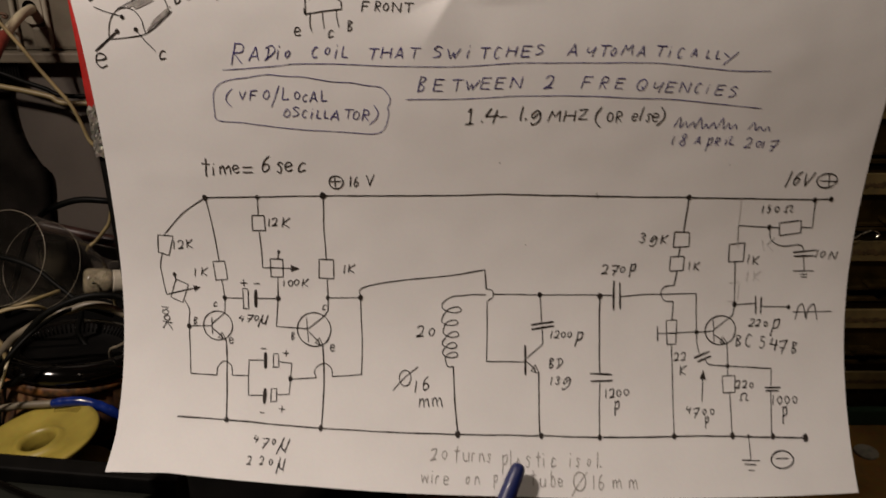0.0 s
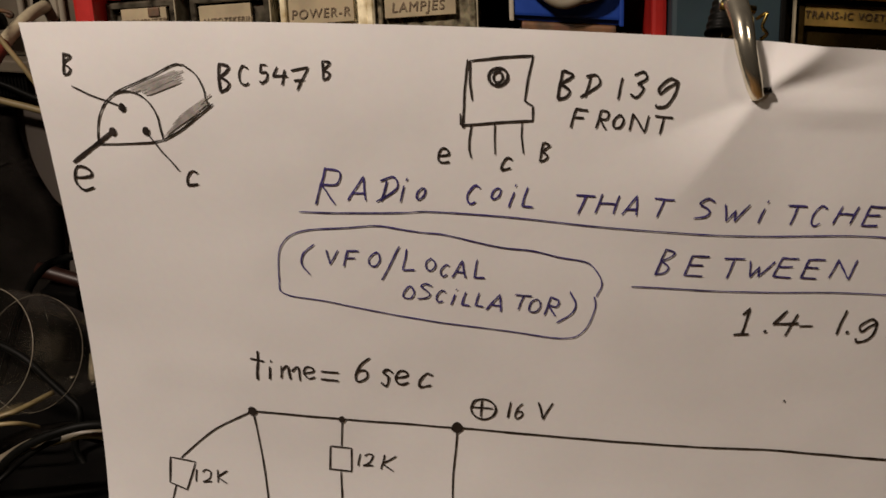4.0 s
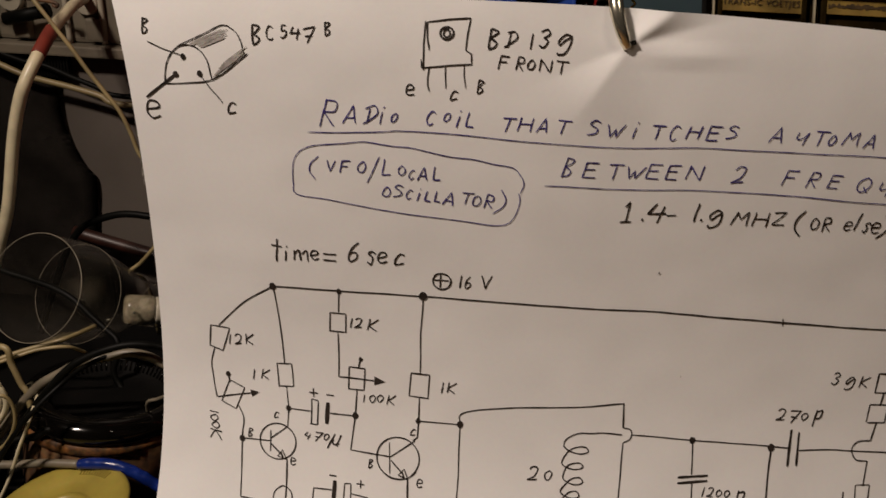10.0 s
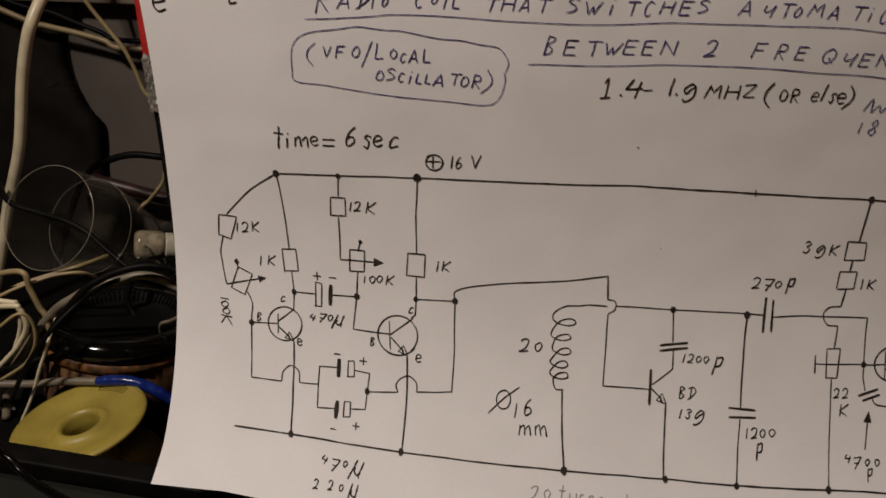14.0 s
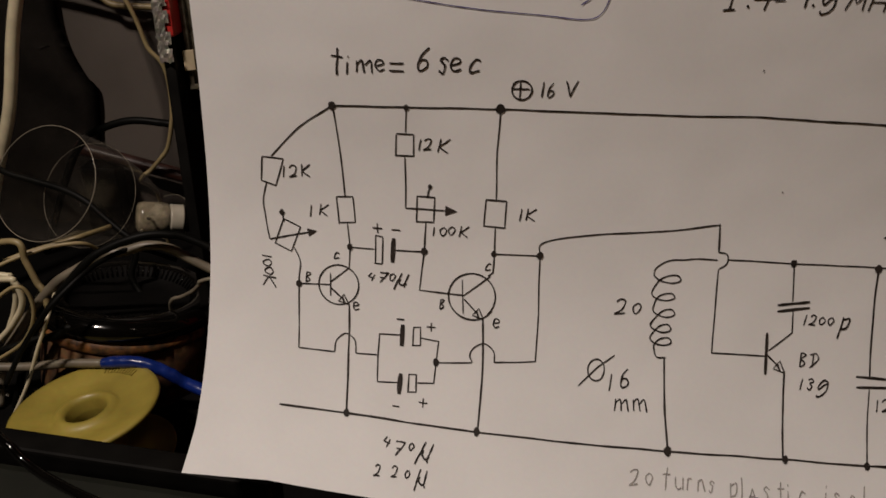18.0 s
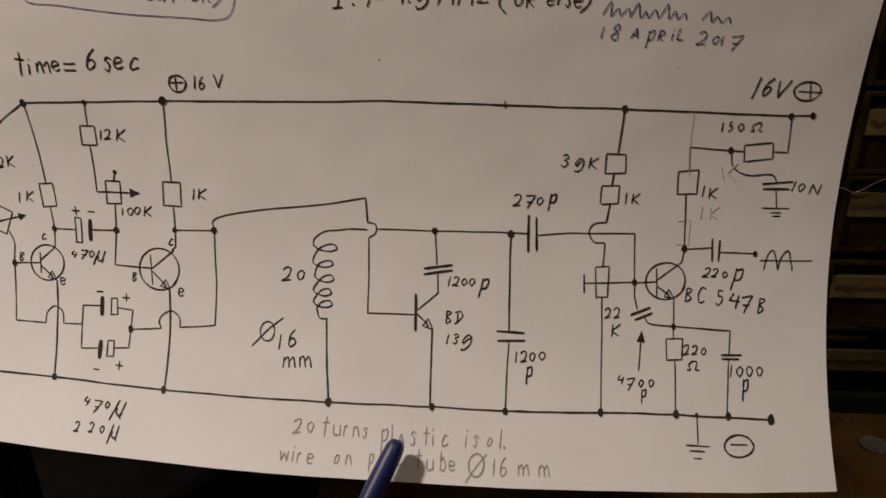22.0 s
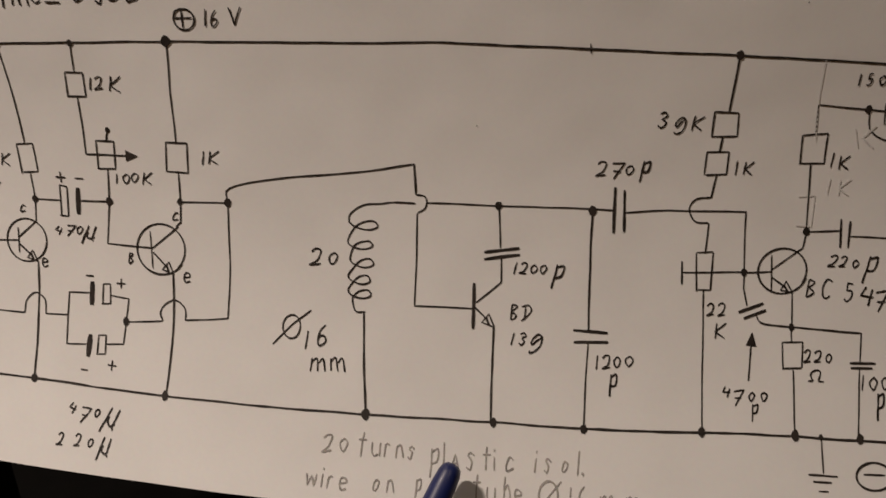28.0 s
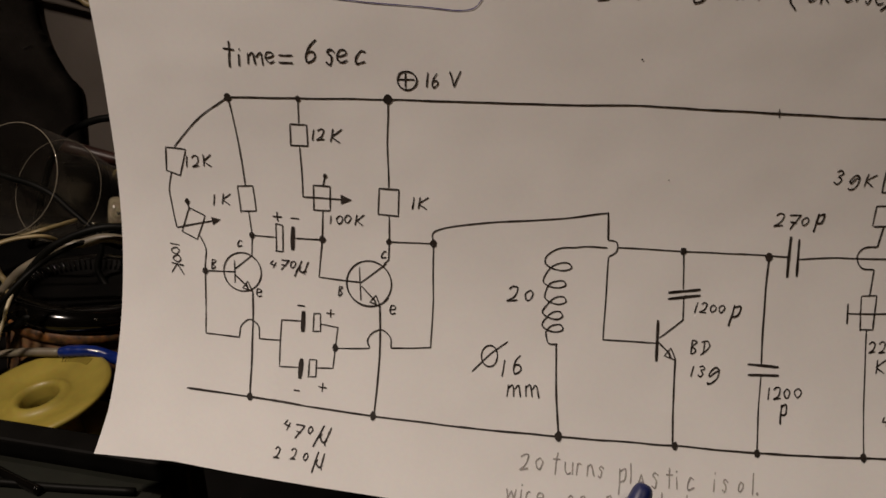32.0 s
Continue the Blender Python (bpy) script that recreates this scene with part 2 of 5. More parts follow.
def smooth_line(points, steps=8):
    """A curve through the points (Catmull-Rom)."""
    p = [Vector(q) for q in points]
    if len(p) < 3:
        return p
    p = [2 * p[0] - p[1], *p, 2 * p[-1] - p[-2]]
    out = []
    for i in range(1, len(p) - 2):
        for k in range(steps):
            t = k / steps
            out.append(0.5 * (2 * p[i] + (p[i + 1] - p[i - 1]) * t + (2 * p[i - 1] - 5 * p[i] + 4 * p[i + 1] - p[i + 2]) * t * t + (3 * p[i] - p[i - 1] - 3 * p[i + 1] + p[i + 2]) * t ** 3))
    return out + [p[-2]]


def tube(points, radius, sides=10, steps=8, bm=None, radii=None):
    """A round cable along a curve through the points."""
    bm = bm or bmesh.new()
    line = smooth_line(points, steps)
    rings, side = [], None
    for i, q in enumerate(line):
        ahead = (line[min(i + 1, len(line) - 1)] - line[max(i - 1, 0)]).normalized()
        if side is None:
            side = ahead.cross(Vector((0, 0, 1)) if abs(ahead.z) < 0.9 else Vector((1, 0, 0))).normalized()
        side = (side - ahead * side.dot(ahead)).normalized()
        up = ahead.cross(side)
        r = radius if radii is None else radii[0] + (radii[1] - radii[0]) * i / (len(line) - 1)
        rings.append([bm.verts.new(q + r * (math.cos(a) * side + math.sin(a) * up)) for a in [2 * math.pi * k / sides for k in range(sides)]])
    for a, b in zip(rings, rings[1:]):
        for k in range(sides):
            bm.faces.new((a[k], a[(k + 1) % sides], b[(k + 1) % sides], b[k]))
    bm.faces.new(rings[0][::-1])
    bm.faces.new(rings[-1])
    return bm


def turned(profile, sides=48, bm=None):
    """A turned body round z from (radius, height) pairs; a closed profile makes a wall with thickness."""
    bm = bm or bmesh.new()
    rings = [[bm.verts.new((r * math.cos(2 * math.pi * k / sides), r * math.sin(2 * math.pi * k / sides), h)) for k in range(sides)] for r, h in profile]
    for a, b in zip(rings, rings[1:]):
        for k in range(sides):
            bm.faces.new((a[k], a[(k + 1) % sides], b[(k + 1) % sides], b[k]))
    return bm

FORM = [0.2889, 0.1546, -2.2431, 14.9834, 0.0014, 0.5349, 0.429]
# ---- setting ----
thing("bench", "brown wooden workbench top, stained and scratched", "bench", slab((-1.2, -0.5, -0.085), (1.2, 0.62, -0.045), 0.004), BENCH, kind="structure")
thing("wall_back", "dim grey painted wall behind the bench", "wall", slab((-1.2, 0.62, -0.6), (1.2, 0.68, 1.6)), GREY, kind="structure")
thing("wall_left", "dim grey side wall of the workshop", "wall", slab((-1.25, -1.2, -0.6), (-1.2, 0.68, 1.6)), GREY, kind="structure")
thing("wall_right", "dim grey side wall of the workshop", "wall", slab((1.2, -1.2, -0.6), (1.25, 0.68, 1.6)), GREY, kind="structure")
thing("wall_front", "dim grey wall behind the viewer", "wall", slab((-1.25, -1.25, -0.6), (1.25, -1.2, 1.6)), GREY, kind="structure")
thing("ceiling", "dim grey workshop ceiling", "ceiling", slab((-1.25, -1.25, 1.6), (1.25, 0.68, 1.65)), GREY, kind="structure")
thing("floor", "dark workshop floor", "floor", slab((-1.25, -1.25, -0.65), (1.25, 0.68, -0.6)), BLACK, kind="structure")


def bars(parent, lo, hi, y, rows, mat, seed):
    """Unreadable writing: one plain uneven bar a row on a label."""
    dice = random.Random(seed)
    tall = (hi[1] - lo[1]) / rows
    for r in range(rows):
        z = hi[1] - (r + 0.55) * tall
        x0, x1 = lo[0] + dice.uniform(0, 0.002), hi[0] - dice.uniform(0, 0.004)
        bm = bmesh.new()
        n = int((x1 - x0) / 0.0009)
        top = [bm.verts.new((x0 + (x1 - x0) * k / n, y - 0.0002, z + tall * dice.uniform(0.02, 0.26))) for k in range(n + 1)]
        low = [bm.verts.new((x0 + (x1 - x0) * k / n, y - 0.0002, z - tall * dice.uniform(0.02, 0.2))) for k in range(n + 1)]
        for k in range(n):
            bm.faces.new((low[k], low[k + 1], top[k + 1], top[k]))
        part("writing", bm, mat, parent, "faded pen bar")


def drawer(parent, x0, x1, z0, z1, y, front, label=None, rows=1, seed=0, deep=0.06, card=CARD):
    """One small drawer: tray, raised front frame, pull lip, and a card label with writing."""
    bm = bmesh.new()
    block(bm, (x0, y + 0.003, z0), (x1, y + deep, z1 - 0.004), 0.001)
    tray = part("drawer", bm, front, parent)
    # the front's raised border, one moulded ring
    bm = bmesh.new()
    loops = []
    for inset, back in ((0.0, 0.0029), (0.0, 0.0006), (0.0006, 0.0), (0.0021, 0.0), (0.0026, 0.0005), (0.0026, 0.0029)):
        loops.append([bm.verts.new((cx, y + back, cz)) for cx, cz in ((x0 + inset, z0 + inset), (x1 - inset, z0 + inset), (x1 - inset, z1 - inset), (x0 + inset, z1 - inset))])
    for a, b in zip(loops, loops[1:] + loops[:1]):
        for k in range(4):
            bm.faces.new((a[k], a[(k + 1) % 4], b[(k + 1) % 4], b[k]))
    part("border", bm, front, tray)
    mid = (x0 + x1) / 2
    part("pull", slab((mid - 0.007, y - 0.006, z0 + 0.004), (mid + 0.007, y + 0.003, z0 + 0.0065), 0.001), front, tray)
    if label:
        a, b, c, d = label
        tip = part("label", slab((a, y + 0.0005, c), (b, y + 0.0026, d), 0.0002), card, tray, "yellowed card label")
        if seed >= 0:
            bars(tray, (a + 0.002, c + 0.001), (b - 0.002, d - 0.001), y + 0.0004, rows, INKFADED if card == CARD else INKBROWN, seed)
    return tray


def lettering(text, x, y, z, size, parent, ink):
    """Readable words on a card label, facing the front."""
    letters = bpy.data.curves.new("label_text", "FONT")
    letters.body, letters.size, letters.extrude, letters.space_character, letters.shear = text, size, 0.0001, 1.15, 0.12
    made = new("writing", letters)
    me = bpy.data.meshes.new_from_object(made.evaluated_get(bpy.context.evaluated_depsgraph_get()))
    bpy.data.objects.remove(made)
    me.materials.append(ink)
    made = new("writing", me)
    made.matrix_world = pose(x, y, z, 90, 0, 0)
    made.parent = parent


# ---- red drawer cabinet ----
red_cabinet = thing("drawer_cabinet", "red steel drawer cabinet with small smoky drawers behind paper", "cabinet")
part("side", slab((-0.2140, 0.458, 0.132), (-0.2058, 0.60, 0.42), 0.0015), RED, red_cabinet)
part("rail", slab((-0.2085, 0.4690, 0.2108), (0.013, 0.480, 0.2250), 0.0015), RED, red_cabinet)
part("rail", slab((-0.2085, 0.4690, 0.372), (0.013, 0.480, 0.382), 0.0015), RED, red_cabinet)
part("side", slab((0.0128, 0.458, -0.045), (0.0186, 0.60, 0.42), 0.0015), RED, red_cabinet)
part("back", slab((-0.2085, 0.548, -0.045), (0.013, 0.60, 0.42), 0.001), BLACK, red_cabinet)
part("foot_post", slab((-0.2130, 0.459, -0.045), (-0.2075, 0.60, 0.1318), 0.001), BLACK, red_cabinet, "black lower post")
bm = bmesh.new()
tape_grid = [[bm.verts.new((-0.2137 + 0.0068 * u / 7 + 0.0011 * noise.noise((v * 0.9, u * 3.0, 5)), 0.4568 - 0.0012 * abs(noise.noise((u * 1.3, v * 0.8, 2))), 0.122 + 0.028 * v / 15 + (0.0028 * noise.noise((u * 1.7, v, 8)) if v in (0, 15) else 0))) for u in range(8)] for v in range(16)]
for v in range(15):
    for u in range(7):
        if not (u > 4 and v in (3, 7, 8, 12)):
            bm.faces.new((tape_grid[v][u], tape_grid[v][u + 1], tape_grid[v + 1][u + 1], tape_grid[v + 1][u]))
part("silver_tape", bm, ALU, red_cabinet, "torn silver tape round the post")
part("card_bit", slab((-0.2057, 0.4648, 0.1157), (-0.2002, 0.4662, 0.1248), 0.0003), CARD, red_cabinet, "stained card bit beside the post")
COLUMNS = ((-0.2055, -0.1765, SMOKE), (-0.1705, -0.1375, SMOKE), (-0.1335, -0.0955, CREAMGLARE), (-0.0945, -0.0545, SCUFF))
for row, (z0, z1) in enumerate(((0.160, 0.2100), (0.106, 0.157), (0.228, 0.279), (0.282, 0.333))):
    for col, (x0, x1, mat) in enumerate(COLUMNS):
        spot = (x0 + 0.0035, x1 - 0.008, z1 - 0.0130, z1 - 0.0035) if col != 0 else (x0 + 0.006, x1 - 0.004, z1 - 0.0135, z1 - 0.0025)
        drawer(red_cabinet, x0, x1, z0, z1, 0.4675, mat if row == 0 else SMOKE, spot, 2 if col == 0 else 1, -1 if row == 0 else row * 10 + col)
        # a pale strip added for the highlight down the drawer edge
        part("divider", slab((x1 + 0.0003, 0.4655, z0 - 0.001), (x1 + 0.0009, 0.52, z1), 0.0002), EDGEGLINT, red_cabinet, "pale strip standing in for the highlight on a drawer edge")
lettering("COMPUTER", -0.1983, 0.4677, 0.2012, 0.0031, red_cabinet, INKFADED)
lettering("AUTOZEKERIN", -0.1658, 0.4677, 0.1998, 0.0028, red_cabinet, INKFADED)
bars(red_cabinet, (-0.1975, 0.1972), (-0.1820, 0.2002), 0.4676, 1, INKFADED, 5)
part("stain", slab((-0.1880, 0.46735, 0.2040), (-0.1832, 0.4683, 0.2074), 0.0003), RUST, red_cabinet, "orange rust stain on a label")
lettering("POWER-R", -0.1292, 0.4677, 0.1992, 0.0050, red_cabinet, INKFADED)
lettering("LAMPJES", -0.0884, 0.4677, 0.1992, 0.0052, red_cabinet, INKFADED)
blue_drawer = thing("storage_bin", "blue plastic storage bin with grey cable inside, in red cabinet", "bin", slab((-0.0375, 0.466, 0.2125), (0.0065, 0.54, 0.2185), 0.001), BLUEDRAWER)
part("front", slab((-0.0370, 0.464, 0.2145), (0.0060, 0.468, 0.245), 0.0012), BLUEDRAWER, blue_drawer)
part("side", slab((-0.0378, 0.463, 0.2125), (-0.0360, 0.54, 0.252), 0.0006), WHITE, blue_drawer, "pale worn bin edge")
part("side", slab((0.0048, 0.463, 0.2125), (0.0066, 0.54, 0.252), 0.0006), BLUEDRAWER, blue_drawer)
cardboard = thing("cardboard_strip", "brown cardboard strip under the blue bin", "cardboard", slab((-0.0330, 0.465, 0.1660), (0.0040, 0.53, 0.2123), 0.001), RUST)
coil_loop = thing("cable_coil", "grey twisted cable looped over the blue bin", "cable", tube([(-0.036, 0.470, 0.246), (-0.031, 0.461, 0.229), (-0.022, 0.459, 0.2225), (-0.010, 0.459, 0.2225), (0.000, 0.460, 0.227), (0.010, 0.466, 0.238)], 0.0021, bm=tube([(-0.033, 0.470, 0.243), (-0.027, 0.460, 0.2265), (-0.018, 0.458, 0.2205), (-0.007, 0.459, 0.2245), (0.003, 0.461, 0.2305), (0.011, 0.466, 0.241)], 0.0021)), GREYCABLE, smooth=True)

# ---- teal cabinet side and the amber drawer cabinets ----
teal = thing("steel_cabinet", "dark teal painted steel cabinet beside the red one", "cabinet")
part("side_panel", slab((0.0225, 0.452, -0.045), (0.0640, 0.60, 0.42), 0.002), TEAL, teal)
part("seam", slab((0.0622, 0.4515, -0.045), (0.0643, 0.4550, 0.42), 0.0005), BLACK, teal)


def amber_cabinet(x0, y, columns, wide, levels, high, label_name, seed):
    cab = thing("drawer_cabinet", label_name, "cabinet")
    x1 = x0 + columns * wide
    part("case", slab((x0, y + 0.05, -0.045), (x1, y + 0.13, 0.42), 0.002), BLACK, cab)
    dice = random.Random(seed)
    for c in range(columns + 1):
        part("upright", slab((x0 + c * wide - 0.0012, y + 0.003, -0.045), (x0 + c * wide + 0.0012, y + 0.0498, 0.42), 0.0004), AMBER, cab)
    for z in levels:
        for c in range(columns):
            a = x0 + c * wide + 0.003
            off = dice.uniform(-0.001, 0.001)
            drawer(cab, a, a + wide - 0.006, z - high * 0.62, z + high * 0.34, y, AMBER, (a + 0.001 + off, a + wide - 0.008, z - (0.0060 if x0 > 0.1 else 0.0036) + off, z + (0.0062 if x0 > 0.1 else 0.0040) + off), 1, -1 if x0 < 0.1 and c == 0 and z == levels[0] else dice.randrange(999), 0.045, AMBERCARD if x0 < 0.1 else OLDCARD)
    return cab


near_amber = amber_cabinet(0.0660, 0.4525, 3, 0.046, (0.222, 0.178, 0.134, 0.266, 0.310), 0.043, "dark amber drawer cabinet with yellowed card labels", 3)
far_amber = amber_cabinet(0.2270, 0.420, 3, 0.060, (0.1115, 0.0708, 0.0258, -0.0180, 0.1540, 0.1980, 0.2420), 0.042, "dark amber drawer cabinet standing on the bench, labels faded", 4)
lettering("TRANS-IC VOETJES", 0.0712, 0.4525, 0.2208, 0.0036, near_amber, INKBROWN)
part("rail", slab((0.0655, 0.4490, 0.2278), (0.2050, 0.4700, 0.2306), 0.0008), AMBERRAIL, near_amber, "glossy amber rail")
# pale strips stand in for the glint along the upright edges
for x in (0.0672, 0.1115, 0.1575):
    part("edge_strip", slab((x - 0.0004, 0.4505, 0.180), (x + 0.0004, 0.4525, 0.2277), 0.0002), EDGEGLINT, near_amber, "thin pale edge strip")
for whole in (red_cabinet, blue_drawer, cardboard, coil_loop, teal, near_amber):
    # the old cabinets lean back and a little to one side; the red one's rails climb
    for ob in (whole, *whole.children_recursive):
        if ob.data:
            for v in ob.data.vertices:
                w = ob.matrix_basis @ v.co
                if whole == red_cabinet:
                    w.z += 0.115 * (w.x + 0.205)
                up = w.z - 0.2
                w += Vector((0.0035 * (whole == red_cabinet) - 0.10 * up, 0.20 * up, 0))
                v.co = ob.matrix_basis.inverted() @ w
thing("felt_strip", "dark green felt strip under the amber cabinet", "felt", slab((0.22, 0.4105, -0.045), (0.42, 0.416, -0.034), 0.001), GREEN)
thing("coin", "small pale metal coin lying on the bench", "coin", turned([(0.00010, 0), (0.00656, 0), (0.00681, 0.0004), (0.00681, 0.0012), (0.00656, 0.0016), (0.00607, 0.0016), (0.00590, 0.0013), (0.00010, 0.0013)], 40), NICKEL, (0.2525, 0.3830, -0.0449), smooth=False)
thing("wire_scrap", "bent bright wire scrap on the bench", "wire", tube([(0.243, 0.405, -0.0440), (0.247, 0.402, -0.0436), (0.251, 0.403, -0.0440)], 0.0007, 6), CHROME, smooth=True)
thing("screw", "small dark screw lying on the bench", "screw", turned([(0.0001, 0), (0.003, 0), (0.003, 0.002), (0.0015, 0.003), (0.0013, 0.009), (0.0001, 0.010)], 12), BLACK, (0.2270, 0.3860, -0.0449), smooth=True)
scrap = thing("wood_chip", "brown wood chip lying by the cabinet", "wood chip", slab((0.224, 0.398, -0.0449), (0.240, 0.408, -0.040), 0.001), BENCH)
# an added near-black mat stands in for the dark between the clutter
thing("bench_mat", "added near-black mat that darkens the gaps between the clutter", "mat", slab((-0.70, 0.2950, -0.0449), (-0.02, 0.6060, -0.0425), 0.0008), MATTBLACK)

thing("wire_loop", "bent bright wire caught over a drawer label", "wire", tube([(0.2251, 0.4185, 0.0797), (0.2278, 0.4185, 0.0792), (0.2319, 0.4185, 0.0774), (0.2355, 0.4185, 0.0780), (0.2407, 0.4185, 0.0815), (0.2462, 0.4185, 0.0843)], 0.0003, 6, bm=tube([(0.2482, 0.4185, 0.0835), (0.2501, 0.4185, 0.0829), (0.2512, 0.4185, 0.0815), (0.2496, 0.4185, 0.0792)], 0.0003, 6)), CHROME, smooth=True)

# ---- the sheet of paper ----
CORNER = (-0.138, 0.041)


# the creases that run out from the clip: their angle, and how far each swings back
CREASES = ((0, 1.0), (17, 2.6), (41, -5.6), (84, 6.0), (180, 3.0), (205, 2.6), (238, -4.2), (300, 1.0), (345, 0.6), (360, 1.0))


def swing(way):
    """The pleat's slope in one direction round the clip, eased from crease to crease."""
    for (a, f), (b, g) in zip(CREASES, CREASES[1:]):
        if way <= b:
            t = (way - a) / (b - a)
            return f + (g - f) * (0.9 * t + 0.1 * t * t * (3 - 2 * t))
    return 0.0


def depth(x, z):
    """How far back the curling sheet lies at a place."""
    h = z - 0.13
    dx, dz = x - 0.0050, z - 0.2262
    r, way = math.hypot(dx, dz), math.degrees(math.atan2(dz, dx)) % 360
    pleat = 1.45 * math.radians(swing(way)) * r * math.exp(-((r / 0.017) ** 2))
    ridge = -0.00045 * max(0.0, 1 - abs(z - 0.2240 - 0.02 * (x - 0.013)) / 0.004) * math.exp(-((x - 0.021) / 0.011) ** 2)
    wave = 0.0005 * noise.noise((x * 21, z * 24, 3.7)) + 0.00012 * noise.noise((x * 70, z * 80, 1.2))
    return wave + pleat + ridge + FORM[0] + FORM[1] * h + FORM[2] * h * h + FORM[3] * h ** 3 + FORM[4] * x + FORM[5] * x * x + FORM[6] * x * h


def on_sheet(a, b, lift=0.0):
    """A place on the sheet, from millimetres across and up from its lower corner."""
    x, z = CORNER[0] + a / 1000, CORNER[1] + b / 1000
    y = depth(x, z)
    slope = Vector((-(depth(x + 1e-3, z) - y) * 1e3, 1.0, -(depth(x, z + 1e-3) - y) * 1e3)).normalized()
    return Vector((x, y, z)) - slope * lift


def sheet_span(v):
    """The sheet's left and right edges at the height v (0 to 1), in millimetres from the corner."""
    return 4.2 * (1 - (2 * v - 1) ** 4) - 1.2 * max(0.0, 1 - v / 0.06), 304.8 + 4 * v + 14 * v * v


def sheet_mesh():
    bm = bmesh.new()
    nx, nz = 330, 220
    grid = []
    for j in range(nz + 1):
        v = j / nz
        lo, hi = sheet_span(v)
        row = []
        for i in range(nx + 1):
            u = i / nx
            a = lo + (hi - lo) * u
            low, high = 0.7 - 4.6 * u ** 1.6 - 2.2 * max(0.0, 1 - u / 0.09), 194.7 - 350 * (CORNER[0] + a / 1000 + 0.022) ** 2
            row.append(bm.verts.new(on_sheet(a, low + (high - low) * v)))
        grid.append(row)
    for j in range(nz):
        for i in range(nx):
            bm.faces.new((grid[j][i], grid[j][i + 1], grid[j + 1][i + 1], grid[j + 1][i]))
    for e in bm.edges:
        e.smooth = not e.is_boundary
    return bm


sheet = thing("paper_sheet", "white paper sheet with hand-drawn radio circuit, curled, held by clip", "paper", sheet_mesh(), PAPER, smooth=True)
thick = sheet.modifiers.new("thickness", "SOLIDIFY")
thick.thickness, thick.offset = 0.00012, -1.0

# ---- ink on the sheet ----
rng = random.Random(7)


def ribbon(bm, line, width, step=1.2):
    """A pen stroke along points of the sheet (millimetres), with round ends and an uneven edge."""
    pts = [Vector(p) for p in line]
    fine = []
    for p, q in zip(pts, pts[1:]):
        n = max(1, int((q - p).length / step))
        fine += [p.lerp(q, k / n) for k in range(n)]
    fine.append(pts[-1])
    left, right = [], []
    seed = rng.random() * 50
    for i, p in enumerate(fine):
        way = (fine[min(i + 1, len(fine) - 1)] - fine[max(i - 1, 0)])
        way = way.normalized() if way.length else Vector((1, 0))
        across = Vector((-way.y, way.x))
        w = width * (0.5 + 0.18 * noise.noise((seed + i * 0.35, width, 0)))
        if i in (0, len(fine) - 1):
            w *= 0.75
        wob = across * 0.16 * noise.noise((seed + i * 0.14, 3.1, width))
        left.append(bm.verts.new(on_sheet(*(p + wob + across * w), 0.00018)))
        right.append(bm.verts.new(on_sheet(*(p + wob - across * w), 0.00018)))
    for i in range(len(fine) - 1):
        bm.faces.new((right[i], right[i + 1], left[i + 1], left[i]))


def blot(bm, a, b, rx, ry, sides=14, lift=0.00022):
    mid = bm.verts.new(on_sheet(a, b, lift))
    edge = [bm.verts.new(on_sheet(a + rx * rng.uniform(0.85, 1.1) * math.cos(t), b + ry * rng.uniform(0.85, 1.1) * math.sin(t), lift)) for t in [2 * math.pi * k / sides for k in range(sides)]]
    for k in range(sides):
        bm.faces.new((mid, edge[k], edge[(k + 1) % sides]))


def flat_curve(points, steps=8):
    return [Vector(q[:2]) for q in smooth_line([(p[0], p[1], 0) for p in points], steps)]


def wire(*points, w=0.47, bend=False, ink=BLACK_INK):
    bm = bmesh.new()
    ribbon(bm, flat_curve(points) if bend else points, w * 0.86)
    part("ink_line", bm, ink, sheet)


def node(a, b, r):
    bm = bmesh.new()
    blot(bm, a, b, r * 0.8, r * 0.93)
    part("ink_dot", bm, BLACK_INK, sheet)


def box(a, b, w, h, turn=0, ink=BLACK_INK):
    """A resistor's rectangle, drawn by hand."""
    bm = bmesh.new()
    c, s = math.cos(radians(turn)), math.sin(radians(turn))
    near = [(-1, -1), (1, -1), (1, 1), (-1, 1), (-1, -1.05)]
    pts = []
    for x, y in near:
        x, y = x * w / 2 + rng.uniform(-0.25, 0.25), y * h / 2 + rng.uniform(-0.25, 0.25)
        pts.append((a + c * x - s * y, b + s * x + c * y))
    for p, q in zip(pts, pts[1:]):
        ribbon(bm, (p, q), 0.42)
    part("resistor_symbol", bm, ink, sheet)


def ring(a, b, rx, ry, ink=BLACK_INK, w=0.47):
    bm = bmesh.new()
    start = rng.uniform(0, 6)
    ribbon(bm, [(a + rx * math.cos(start + t * 0.21) * (1 + 0.002 * t), b + ry * math.sin(start + t * 0.21)) for t in range(32)], w)
    part("ink_ring", bm, ink, sheet)


def plate(p, q, w):
    bm = bmesh.new()
    ribbon(bm, (p, q), w)
    part("capacitor_plate", bm, BLACK_INK, sheet)


